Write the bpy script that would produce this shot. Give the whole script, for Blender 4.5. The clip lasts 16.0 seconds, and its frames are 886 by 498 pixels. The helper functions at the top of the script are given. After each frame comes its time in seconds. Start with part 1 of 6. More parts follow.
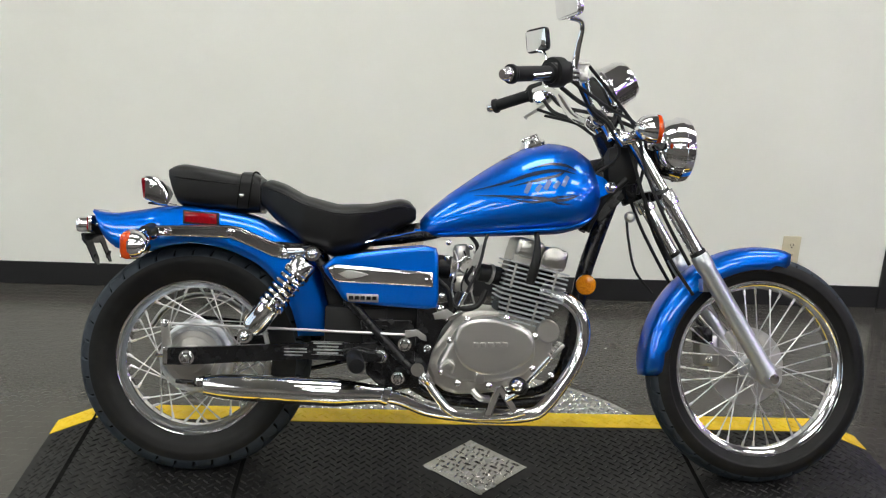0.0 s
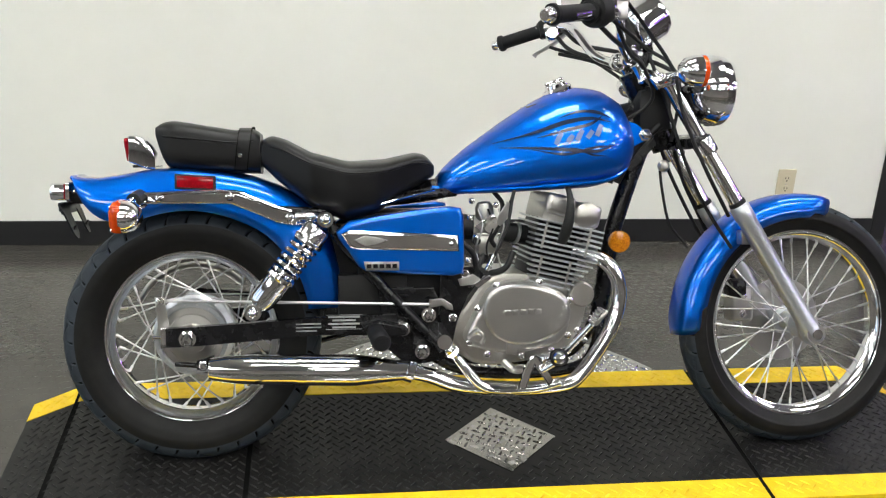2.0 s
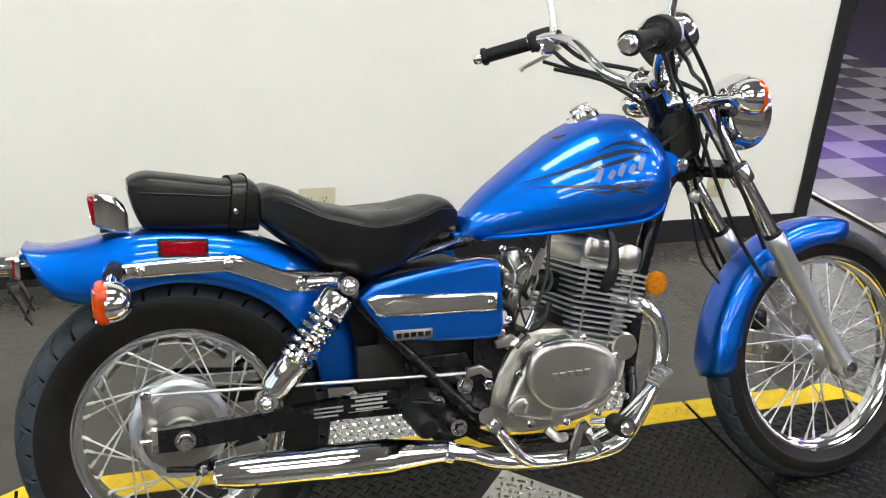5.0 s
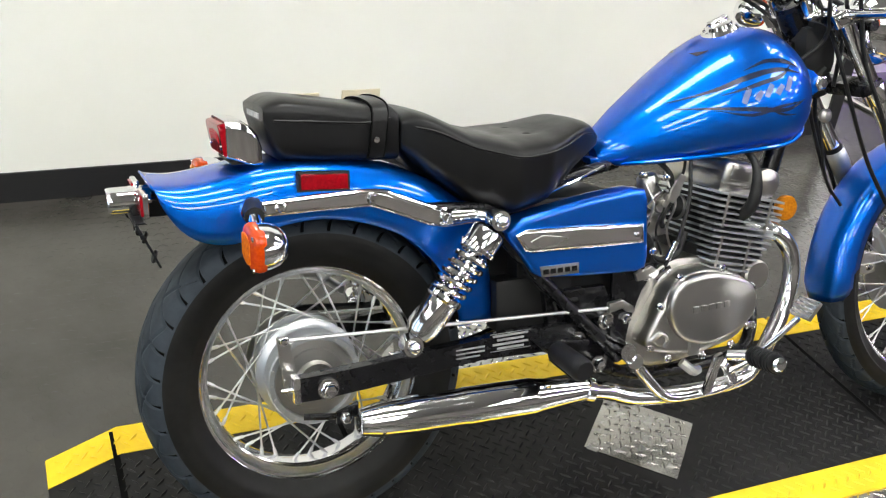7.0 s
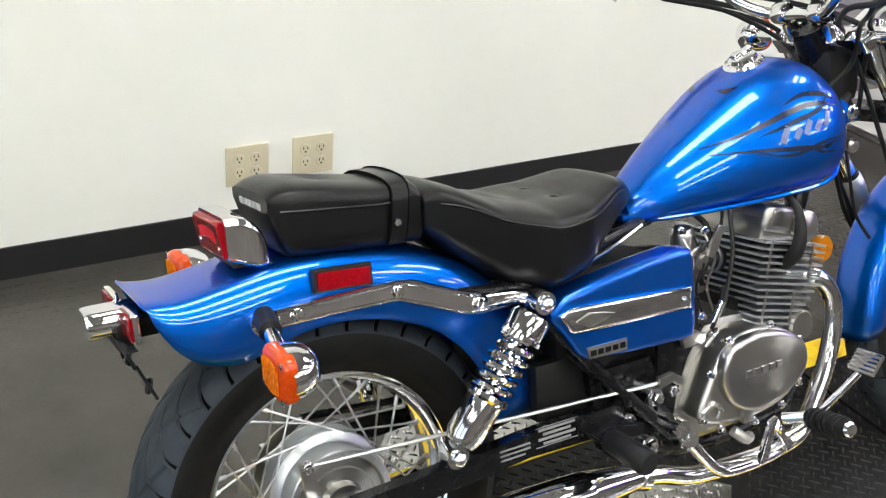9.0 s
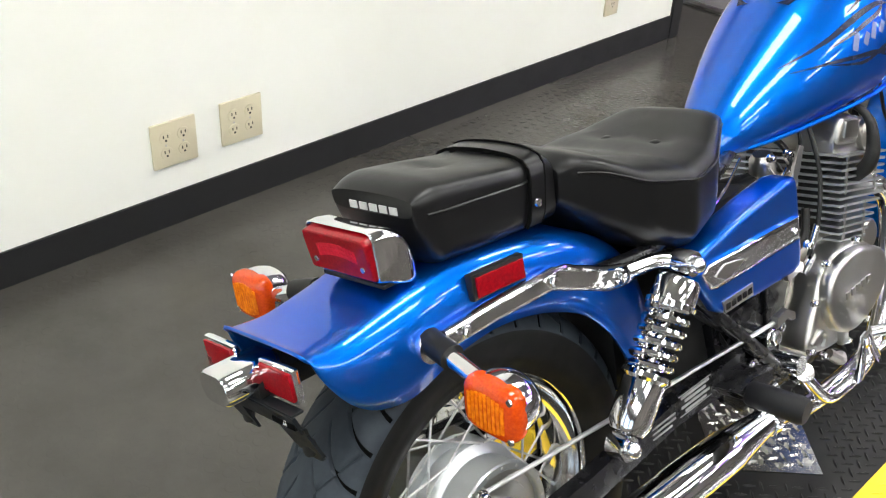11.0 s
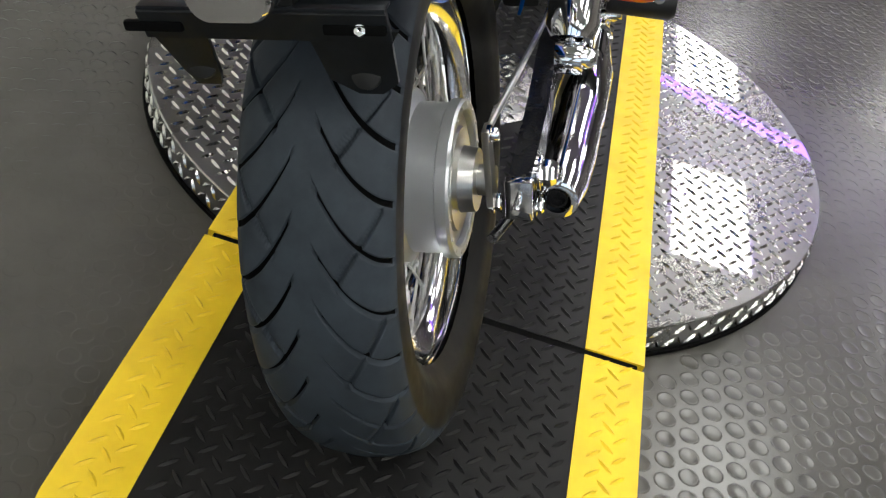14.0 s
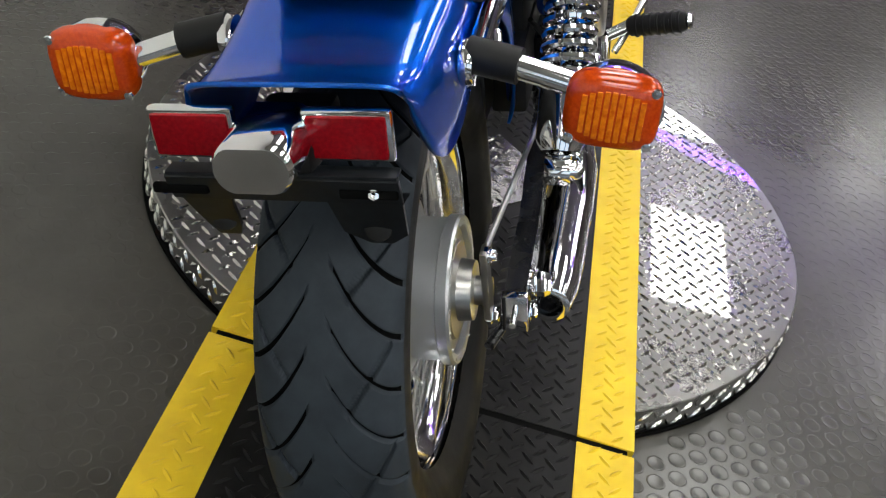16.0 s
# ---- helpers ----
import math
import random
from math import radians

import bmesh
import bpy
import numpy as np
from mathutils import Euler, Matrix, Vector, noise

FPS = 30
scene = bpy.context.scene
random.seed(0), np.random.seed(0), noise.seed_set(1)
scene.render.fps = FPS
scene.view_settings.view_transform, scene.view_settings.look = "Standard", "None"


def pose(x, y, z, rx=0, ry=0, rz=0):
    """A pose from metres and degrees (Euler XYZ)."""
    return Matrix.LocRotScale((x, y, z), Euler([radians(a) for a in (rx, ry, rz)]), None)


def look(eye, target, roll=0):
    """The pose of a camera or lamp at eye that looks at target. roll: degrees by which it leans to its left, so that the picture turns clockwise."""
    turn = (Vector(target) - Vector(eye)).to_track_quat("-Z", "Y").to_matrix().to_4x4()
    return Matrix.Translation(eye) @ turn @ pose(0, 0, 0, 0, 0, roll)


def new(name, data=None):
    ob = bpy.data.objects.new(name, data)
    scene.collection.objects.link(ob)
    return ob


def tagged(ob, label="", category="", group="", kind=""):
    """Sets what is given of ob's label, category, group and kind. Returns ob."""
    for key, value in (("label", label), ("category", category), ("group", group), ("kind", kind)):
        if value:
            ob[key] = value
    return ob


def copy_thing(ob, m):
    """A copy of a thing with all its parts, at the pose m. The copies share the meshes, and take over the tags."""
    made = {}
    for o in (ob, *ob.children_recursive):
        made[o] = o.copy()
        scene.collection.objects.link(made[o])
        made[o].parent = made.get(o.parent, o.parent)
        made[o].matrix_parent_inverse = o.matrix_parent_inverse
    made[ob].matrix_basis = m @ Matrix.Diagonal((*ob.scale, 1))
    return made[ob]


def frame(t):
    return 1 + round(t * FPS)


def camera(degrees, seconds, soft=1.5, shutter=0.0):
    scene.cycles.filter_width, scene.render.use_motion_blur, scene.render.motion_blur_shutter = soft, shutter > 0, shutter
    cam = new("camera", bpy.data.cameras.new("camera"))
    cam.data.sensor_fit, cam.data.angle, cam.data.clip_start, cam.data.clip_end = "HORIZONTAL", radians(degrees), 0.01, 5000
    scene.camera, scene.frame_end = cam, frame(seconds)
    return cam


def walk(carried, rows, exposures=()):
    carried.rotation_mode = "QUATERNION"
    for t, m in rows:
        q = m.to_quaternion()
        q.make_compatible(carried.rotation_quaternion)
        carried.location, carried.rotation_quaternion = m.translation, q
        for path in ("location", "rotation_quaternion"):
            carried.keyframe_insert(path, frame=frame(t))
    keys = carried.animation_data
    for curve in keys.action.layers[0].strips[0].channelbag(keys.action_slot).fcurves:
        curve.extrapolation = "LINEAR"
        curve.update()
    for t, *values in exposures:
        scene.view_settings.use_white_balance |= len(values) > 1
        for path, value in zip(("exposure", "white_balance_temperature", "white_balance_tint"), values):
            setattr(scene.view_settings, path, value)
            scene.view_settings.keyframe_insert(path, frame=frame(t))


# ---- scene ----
cam = camera(47.4, 16.0, soft=1.2)
PATH = [
    (0, (0.468, -2.387, 1.388), (0.597, -0.487, 0.778), 3.0),
    (0.5, (0.379, -2.336, 1.397), (0.603, -0.452, 0.765), 2.3),
    (1, (0.277, -2.306, 1.388), (0.557, -0.438, 0.733), 2.2),
    (1.5, (0.248, -2.244, 1.381), (0.546, -0.394, 0.684), 3.7),
    (2, (0.257, -2.114, 1.389), (0.533, -0.281, 0.64), 2.8),
    (2.5, (0.236, -2.024, 1.386), (0.505, -0.197, 0.617), 3.4),
    (3, (0.123, -1.939, 1.392), (0.525, -0.142, 0.613), 3.4),
    (3.5, (0.023, -1.899, 1.418), (0.489, -0.114, 0.646), 1.3),
    (3.7, (-0.035, -1.877, 1.404), (0.481, -0.104, 0.634), 1.7),
    (5.8, (-0.199, -1.505, 1.416), (0.482, 0.194, 0.609), 4.2),
    (6, (-0.242, -1.478, 1.418), (0.46, 0.206, 0.599), 3.6),
    (6.5, (-0.364, -1.413, 1.397), (0.399, 0.2, 0.493), 5.4),
    (7, (-0.448, -1.346, 1.402), (0.315, 0.218, 0.415), 6.8),
    (7.5, (-0.434, -1.305, 1.388), (0.323, 0.264, 0.407), 5.3),
    (8, (-0.395, -1.186, 1.391), (0.364, 0.414, 0.463), 4.2),
    (8.5, (-0.4, -1.11, 1.389), (0.344, 0.483, 0.435), 4.5),
    (9, (-0.514, -1.016, 1.382), (0.42, 0.47, 0.423), 5.2),
    (9.5, (-0.684, -0.924, 1.381), (0.326, 0.504, 0.412), 5.0),
    (9.7, (-0.711, -0.891, 1.378), (0.317, 0.514, 0.394), 6.2),
    (11.8, (-0.81, -0.277, 1.248), (0.59, 0.539, 0.076), 0.7),
    (12, (-0.837, -0.202, 1.213), (0.647, 0.445, 0.039), 2.9),
    (12.5, (-0.867, -0.104, 1.099), (0.711, 0.246, -0.079), 7.8),
    (13, (-0.881, -0.029, 1.002), (0.694, 0.194, -0.209), 11.2),
    (13.5, (-0.889, -0.007, 0.936), (0.663, 0.135, -0.316), 14.4),
    (14, (-0.888, 0.009, 0.907), (0.674, 0.04, -0.341), 16.3),
    (14.5, (-0.893, 0.026, 0.901), (0.686, 0.005, -0.327), 17.2),
    (15, (-0.897, 0.035, 0.901), (0.685, -0.014, -0.321), 18.0),
    (15.5, (-0.896, 0.046, 0.928), (0.697, 0.026, -0.281), 17.8),
    (16, (-0.89, 0.052, 1.0), (0.72, 0.064, -0.186), 15.8),
]
walk(cam, [(t, look(eye, target, roll)) for t, eye, target, roll in PATH],
     exposures=[(0, -0.82), (1, -0.72), (2, -0.58), (3.5, -0.45), (6.3, -0.52), (7, -0.3), (8, -0.36), (9.5, -0.32), (12, -0.1), (12.5, -0.24), (13.5, -0.54), (14.5, -0.87), (16, -0.98)])

# ---- light ----
world = bpy.data.worlds.new("world")
scene.world = world
world.use_nodes = True
wn = world.node_tree.nodes
sky = wn.new("ShaderNodeTexSky")
sky.sky_type, sky.sun_disc = "NISHITA", False
sky.sun_elevation, sky.sun_rotation = radians(40), radians(90)
world.node_tree.links.new(sky.outputs[0], wn["Background"].inputs[0])
wn["Background"].inputs[1].default_value = 0.12
TROFFER_POWER = 24.0
WINDOW_POWER = 24.0
NEON_POWER = 13.0


# ---- materials ----
class Mat:
    """A principled material with a few handy node helpers."""

    def __init__(self, name, color=(0.5, 0.5, 0.5), rough=0.5, metal=0.0, **extra):
        self.m = bpy.data.materials.new(name)
        self.m.use_nodes = True
        self.t = self.m.node_tree
        self.b = self.t.nodes["Principled BSDF"]
        self.set("Base Color", (*color, 1))
        self.set("Roughness", rough)
        self.set("Metallic", metal)
        for key, value in extra.items():
            self.set(key.replace("_", " "), value)
        self.coord = None

    def set(self, key, value):
        self.b.inputs[key].default_value = value

    def link(self, out, key):
        self.t.links.new(out, self.b.inputs[key])

    def node(self, kind, **inputs):
        n = self.t.nodes.new(kind)
        for key, value in inputs.items():
            n.inputs[key.replace("_", " ")].default_value = value
        return n

    def noise(self, scale, detail=4.0, rough=0.6, stretch=None):
        if self.coord is None:
            self.coord = self.t.nodes.new("ShaderNodeTexCoord")
        n = self.node("ShaderNodeTexNoise", Scale=scale, Detail=detail, Roughness=rough)
        src = self.coord.outputs["Object"]
        if stretch:
            mp = self.t.nodes.new("ShaderNodeMapping")
            mp.inputs["Scale"].default_value = stretch
            self.t.links.new(src, mp.inputs["Vector"])
            src = mp.outputs[0]
        self.t.links.new(src, n.inputs["Vector"])
        return n.outputs["Fac"]

    def ramp(self, fac, stops):
        r = self.t.nodes.new("ShaderNodeValToRGB")
        while len(r.color_ramp.elements) < len(stops):
            r.color_ramp.elements.new(0.5)
        for e, (pos, col) in zip(r.color_ramp.elements, stops):
            e.position = pos
            e.color = (*col, 1) if len(col) == 3 else col
        self.t.links.new(fac, r.inputs[0])
        return r.outputs[0]

    def vary(self, scale, low, high, lo=0.35, hi=0.65, **kw):
        """Colour that drifts between two tones."""
        self.link(self.ramp(self.noise(scale, **kw), [(lo, low), (hi, high)]), "Base Color")
        return self

    def rough_vary(self, scale, low, high, **kw):
        m = self.t.nodes.new("ShaderNodeMapRange")
        m.inputs[1].default_value, m.inputs[2].default_value = 0.3, 0.7
        m.inputs[3].default_value, m.inputs[4].default_value = low, high
        self.t.links.new(self.noise(scale, **kw), m.inputs[0])
        self.link(m.outputs[0], "Roughness")
        return self

    def bump(self, scale, strength, distance=0.001, **kw):
        b = self.node("ShaderNodeBump", Strength=strength, Distance=distance)
        self.t.links.new(self.noise(scale, **kw), b.inputs["Height"])
        self.link(b.outputs[0], "Normal")
        return self


blue = Mat("blue_paint", (0.0, 0.14, 0.72), 0.36, 0.92, Specular_Tint=(0.0, 0.3, 0.95, 1), Coat_Weight=1.0, Coat_Roughness=0.01, Coat_IOR=1.44)
blue.vary(1500, (0.0, 0.084, 0.46), (0.0, 0.15, 0.72), lo=0.2, hi=0.8)
chrome = Mat("chrome", (0.86, 0.86, 0.88), 0.05, 1.0).rough_vary(30, 0.03, 0.09)
vinyl = Mat("black_vinyl", (0.0045, 0.0045, 0.005), 0.32, Specular_IOR_Level=0.32).bump(700, 0.2, 0.0005).rough_vary(12, 0.27, 0.42)
tyre_rubber = Mat("tyre_rubber", (0.011, 0.012, 0.014), 0.58, Specular_IOR_Level=0.17).vary(25, (0.025, 0.031, 0.039), (0.034, 0.043, 0.053)).bump(400, 0.2, 0.0005)
sidewall_rubber = Mat("sidewall_rubber", (0.007, 0.007, 0.0072), 0.45, Specular_IOR_Level=0.2).vary(18, (0.0055, 0.0055, 0.0056), (0.0095, 0.0092, 0.009)).rough_vary(20, 0.38, 0.6)
# near-black: tread groove shade put into the colour; also for plain black parts
black_and_shade_rubber = Mat("black_and_shade_rubber", (0.004, 0.004, 0.004), 0.9, Specular_IOR_Level=0.04).bump(300, 0.1)
slider_grey = Mat("slider_aluminium", (0.52, 0.54, 0.56), 0.32, 0.8).rough_vary(60, 0.28, 0.38)
alloy = Mat("cast_aluminium", (0.5, 0.485, 0.45), 0.31, 1.0).vary(7, (0.43, 0.415, 0.385), (0.5, 0.485, 0.45), detail=1.0).rough_vary(90, 0.3, 0.34, detail=1.0).bump(500, 0.15, 0.0004)
satin = Mat("satin_aluminium", (0.56, 0.55, 0.53), 0.29, 1.0).vary(6, (0.46, 0.45, 0.43), (0.53, 0.52, 0.5), detail=1.0).rough_vary(90, 0.28, 0.31, detail=1.0)
rim_steel = Mat("rim_chrome", (0.88, 0.88, 0.9), 0.09, 1.0).rough_vary(20, 0.06, 0.14)
spoke_steel = Mat("spoke_steel", (0.62, 0.62, 0.62), 0.33, 1.0).rough_vary(50, 0.28, 0.4)
black = Mat("black_paint", (0.006, 0.006, 0.007), 0.22, Specular_IOR_Level=0.35).rough_vary(30, 0.18, 0.34)
black_plastic = Mat("black_plastic", (0.009, 0.009, 0.009), 0.5, Specular_IOR_Level=0.3).bump(500, 0.12, 0.0004)
bracket_black = Mat("bracket_black_paint", (0.005, 0.006, 0.008), 0.4, Specular_IOR_Level=0.25).vary(40, (0.004, 0.005, 0.006), (0.009, 0.011, 0.014)).rough_vary(30, 0.34, 0.5)
grip_rubber = Mat("grip_rubber", (0.009, 0.009, 0.01), 0.5, Specular_IOR_Level=0.22).bump(300, 0.25, 0.0006)
red_lens = Mat("red_lens", (0.24, 0.003, 0.008), 0.1, 0.0, Specular_IOR_Level=0.3).vary(300, (0.2, 0.001, 0.005), (0.28, 0.003, 0.008))
# brighter red: the glow inside the tail lens put into the colour
red_lit_inner = Mat("red_lens_lit_field", (0.5, 0.006, 0.02), 0.12, 0.0, Specular_IOR_Level=0.3).vary(300, (0.5, 0.006, 0.02), (0.64, 0.012, 0.03))
amber_lens = Mat("amber_lens", (0.6, 0.06, 0.002), 0.12, 0.0, Specular_IOR_Level=0.5).vary(300, (0.5, 0.04, 0.001), (0.62, 0.065, 0.002))
# yellower amber: light inside the turn signal lens put into the colour
amber_lit = Mat("amber_lens_lit_ribs", (0.74, 0.15, 0.004), 0.15, 0.0, Specular_IOR_Level=0.35).vary(160, (0.7, 0.13, 0.002), (0.92, 0.26, 0.006))
amber_deep = Mat("deep_amber_reflector", (0.5, 0.17, 0.005), 0.12, 0.0, Specular_IOR_Level=0.5).vary(260, (0.34, 0.1, 0.003), (0.6, 0.22, 0.008))
decal_black = Mat("decal_black", (0.006, 0.012, 0.04), 0.25)
decal_silver = Mat("decal_silver", (0.15, 0.19, 0.36), 0.4, 0.2)
white_mark = Mat("white_mark", (0.4, 0.4, 0.4), 0.5)
label_print = Mat("label_print", (0.26, 0.26, 0.26), 0.5)
yellow = Mat("yellow_paint", (0.82, 0.55, 0.012), 0.5).vary(14, (0.76, 0.495, 0.005), (0.86, 0.59, 0.008)).rough_vary(40, 0.42, 0.6)
mat_black = Mat("black_rubber_mat", (0.01, 0.01, 0.01), 0.4, Specular_IOR_Level=0.18).vary(9, (0.007, 0.007, 0.007), (0.014, 0.0135, 0.013)).rough_vary(25, 0.34, 0.52)
plate_metal = Mat("tread_plate_aluminium", (0.27, 0.265, 0.25), 0.3, 1.0, Coat_Weight=1.0, Coat_Roughness=0.02, Coat_IOR=2.8).vary(3, (0.22, 0.216, 0.2), (0.31, 0.305, 0.29)).rough_vary(9, 0.24, 0.34)
lug_metal = Mat("worn_lug_aluminium", (0.62, 0.61, 0.58), 0.2, 1.0).rough_vary(60, 0.14, 0.28)
inlay_metal = Mat("inlay_aluminium", (0.46, 0.45, 0.43), 0.24, 1.0).vary(9, (0.34, 0.33, 0.31), (0.43, 0.42, 0.4)).rough_vary(30, 0.17, 0.32)
floor_vinyl = Mat("grey_vinyl_floor", (0.07, 0.067, 0.062), 0.4).vary(2.2, (0.041, 0.038, 0.033), (0.064, 0.0594, 0.052), detail=8).rough_vary(5, 0.2, 0.26, detail=3.0).bump(60, 0.035, 0.0006)
wall_paint = Mat("white_wall_paint", (0.84, 0.80, 0.74), 0.75).vary(1.5, (0.81, 0.81, 0.74), (0.85, 0.85, 0.785)).bump(180, 0.25, 0.0012)
base_black = Mat("black_cove_base", (0.012, 0.012, 0.013), 0.45).rough_vary(10, 0.38, 0.55)
dark_paint = Mat("dark_wall_paint", (0.2, 0.18, 0.16), 0.8).bump(100, 0.2, 0.001)
ceiling_paint = Mat("ceiling_tile", (0.45, 0.44, 0.42), 0.9).bump(60, 0.4, 0.002)
ivory = Mat("ivory_plastic", (0.62, 0.56, 0.40), 0.4).rough_vary(50, 0.35, 0.48)
south_paint = Mat("grey_wall_paint", (0.16, 0.145, 0.13), 0.8).vary(1.5, (0.13, 0.118, 0.104), (0.185, 0.168, 0.15)).bump(100, 0.2, 0.001)
dark_slot = Mat("dark_slot", (0.02, 0.02, 0.02), 0.7)
glow = Mat("lamp_diffuser", (0.9, 0.9, 0.9), 0.6)
glow.set("Emission Color", (0.96, 0.965, 0.925, 1)), glow.set("Emission Strength", TROFFER_POWER)
neon = Mat("violet_neon", (0.3, 0.1, 0.9), 0.5)
neon.set("Emission Color", (0.27, 0.08, 1.0, 1)), neon.set("Emission Strength", NEON_POWER)
check_white = Mat("pale_tile", (0.5, 0.48, 0.45), 0.14).vary(4, (0.55, 0.53, 0.5), (0.64, 0.62, 0.58))
check_grey = Mat("grey_tile", (0.12, 0.115, 0.11), 0.14).vary(4, (0.15, 0.142, 0.135), (0.2, 0.19, 0.18))


# ---- mesh helpers ----
def part(name, bm, material, parent=None, label="", smooth=True):
    me = bpy.data.meshes.new(name)
    bmesh.ops.recalc_face_normals(bm, faces=bm.faces)
    if smooth:
        for f in bm.faces:
            f.smooth = len(f.verts) <= 4
        for e in bm.edges:
            e.smooth = e.calc_face_angle(0) < radians(smooth if smooth is not True else 38)
    bm.to_mesh(me)
    bm.free()
    for m in material if isinstance(material, (list, tuple)) else (material,):
        me.materials.append(m.m)
    ob = new(name, me)
    if parent:
        ob.parent = parent
    if label:
        tagged(ob, label)
    return ob


def twin(name, src, parent, m=None, label=""):
    """Another object on the same mesh."""
    ob = new(name, src.data)
    ob.parent = parent
    if m is not None:
        ob.matrix_local = m
    if label:
        tagged(ob, label)
    return ob


def thing(name, label, category, group="", m=None):
    ob = tagged(new(name), label, category, group)
    if m is not None:
        ob.matrix_world = m
    return ob


def spline(pts, n=6):
    """Catmull-Rom through points, n steps a span."""
    p = [Vector(q) for q in pts]
    p = [2 * p[0] - p[1]] + p + [2 * p[-1] - p[-2]]
    out = []
    for i in range(1, len(p) - 2):
        for k in range(n):
            t = k / n
            a, b, c, d = p[i - 1 : i + 3]
            out.append(0.5 * (2 * b + (c - a) * t + (2 * a - 5 * b + 4 * c - d) * t * t + (3 * b - a - 3 * c + d) * t ** 3))
    return out + [p[-2]]


def rings(bm, loops, closed=True, caps=True):
    """Skin between rings of equal count."""
    vs = [[bm.verts.new(v) for v in loop] for loop in loops]
    n = len(vs[0])
    for a, b in zip(vs, vs[1:]):
        for i in range(n if closed else n - 1):
            j = (i + 1) % n
            bm.faces.new((a[i], a[j], b[j], b[i]))
    if caps and closed:
        bm.faces.new(vs[0][::-1])
        bm.faces.new(vs[-1])
    return vs


def tube(pts, r, seg=10, smooth_n=6, bm=None, flat=1.0):
    """A round bar along points; r a number or one per given point."""
    bm = bm or bmesh.new()
    path = spline(pts, smooth_n) if len(pts) > 2 else [Vector(p) for p in pts]
    k = len(path) - 1
    radii = r if isinstance(r, (list, tuple)) else [r, r]
    up = None
    loops = []
    for i, c in enumerate(path):
        d = (path[min(i + 1, k)] - path[max(i - 1, 0)]).normalized()
        if up is None:
            up = d.orthogonal().normalized()
        up = (up - d * up.dot(d)).normalized()
        side = d.cross(up)
        s = i / k * (len(radii) - 1)
        a = min(int(s), len(radii) - 2)
        rad = radii[a] + (radii[a + 1] - radii[a]) * (s - a)
        loops.append([c + (up * math.cos(t) * flat + side * math.sin(t)) * rad for t in (2 * math.pi * j / seg for j in range(seg))])
    rings(bm, loops)
    return bm


def lathe(profile, seg=32, m=None, bm=None, closed_profile=False):
    """Turn (radius, height) pairs round the local z axis."""
    bm = bm or bmesh.new()
    m = m or Matrix()
    loops = []
    for r, h in profile:
        loops.append([m @ Vector((max(r, 1e-5) * math.cos(t), max(r, 1e-5) * math.sin(t), h)) for t in (2 * math.pi * j / seg for j in range(seg))])
    if closed_profile:
        loops.append(loops[0])
    rings(bm, loops, caps=not closed_profile)
    bmesh.ops.remove_doubles(bm, verts=bm.verts, dist=1e-5)
    return bm


def box(cx, cy, cz, sx, sy, sz, bevel=0.0, m=None, bm=None, seg=2):
    own = bmesh.new()
    bmesh.ops.create_cube(own, size=1, matrix=Matrix.Translation((cx, cy, cz)) @ Matrix.Diagonal((sx, sy, sz, 1)))
    if bevel:
        bmesh.ops.bevel(own, geom=own.edges[:], offset=bevel, segments=seg, affect="EDGES", profile=0.6)
    if m is not None:
        own.transform(m)
    if bm is None:
        return own
    tmp = bpy.data.meshes.new("tmp")
    own.to_mesh(tmp)
    own.free()
    bm.from_mesh(tmp)
    bpy.data.meshes.remove(tmp)
    return bm


def prism(poly, y0, y1, bevel=0.0, seg=2, soft=0):
    """An outline in x, z drawn out from y0 to y1."""
    if soft:
        closed = list(poly) + [poly[0], poly[1]]
        pts = spline([(x, 0, z) for x, z in [poly[-1]] + closed], soft)
        pts = pts[soft : soft * (len(poly) + 1)]
        poly = [(p.x, p.z) for p in pts]
    bm = bmesh.new()
    a = [bm.verts.new((x, y0, z)) for x, z in poly]
    f = bm.faces.new(a)
    got = bmesh.ops.extrude_face_region(bm, geom=[f])
    bmesh.ops.translate(bm, verts=[v for v in got["geom"] if isinstance(v, bmesh.types.BMVert)], vec=(0, y1 - y0, 0))
    if bevel:
        caps = [e for e in bm.edges if abs(e.verts[0].co.y - e.verts[1].co.y) < 1e-6]
        bmesh.ops.bevel(bm, geom=caps, offset=bevel, segments=seg, affect="EDGES", profile=0.6)
    return bm


def lerp(table, x):
    """Smooth reading of a table of (x, value)."""
    xs, ys = zip(*table)
    return float(np.interp(x, xs, ys))


def axis_y(x, y, z):
    """A frame whose z axis is the world's y."""
    return Matrix.Translation((x, y, z)) @ Matrix.Rotation(radians(-90), 4, "X")


def towards(a, b):
    """A frame at a whose z axis points to b."""
    return Matrix.Translation(a) @ (Vector(b) - Vector(a)).to_track_quat("Z", "Y").to_matrix().to_4x4()


def rod(a, b, r, seg=10, bm=None):
    return lathe([(0, 0), (r, 0), (r, (Vector(b) - Vector(a)).length), (0, (Vector(b) - Vector(a)).length)], seg, towards(a, b), bm)


def mirrored(p):
    return (p[0], -p[1], p[2])


# ---- the room ----
FLOOR = -0.06
WALL_Y = 1.505
WALL_END = 2.575


def slab(name, x0, x1, y0, y1, z0, z1, material, label, bevel=0.0):
    ob = part(name, box((x0 + x1) / 2, (y0 + y1) / 2, (z0 + z1) / 2, x1 - x0, y1 - y0, z1 - z0, bevel), material, None, label, smooth=False)
    return tagged(ob, label, name.split("_")[0], kind="structure")


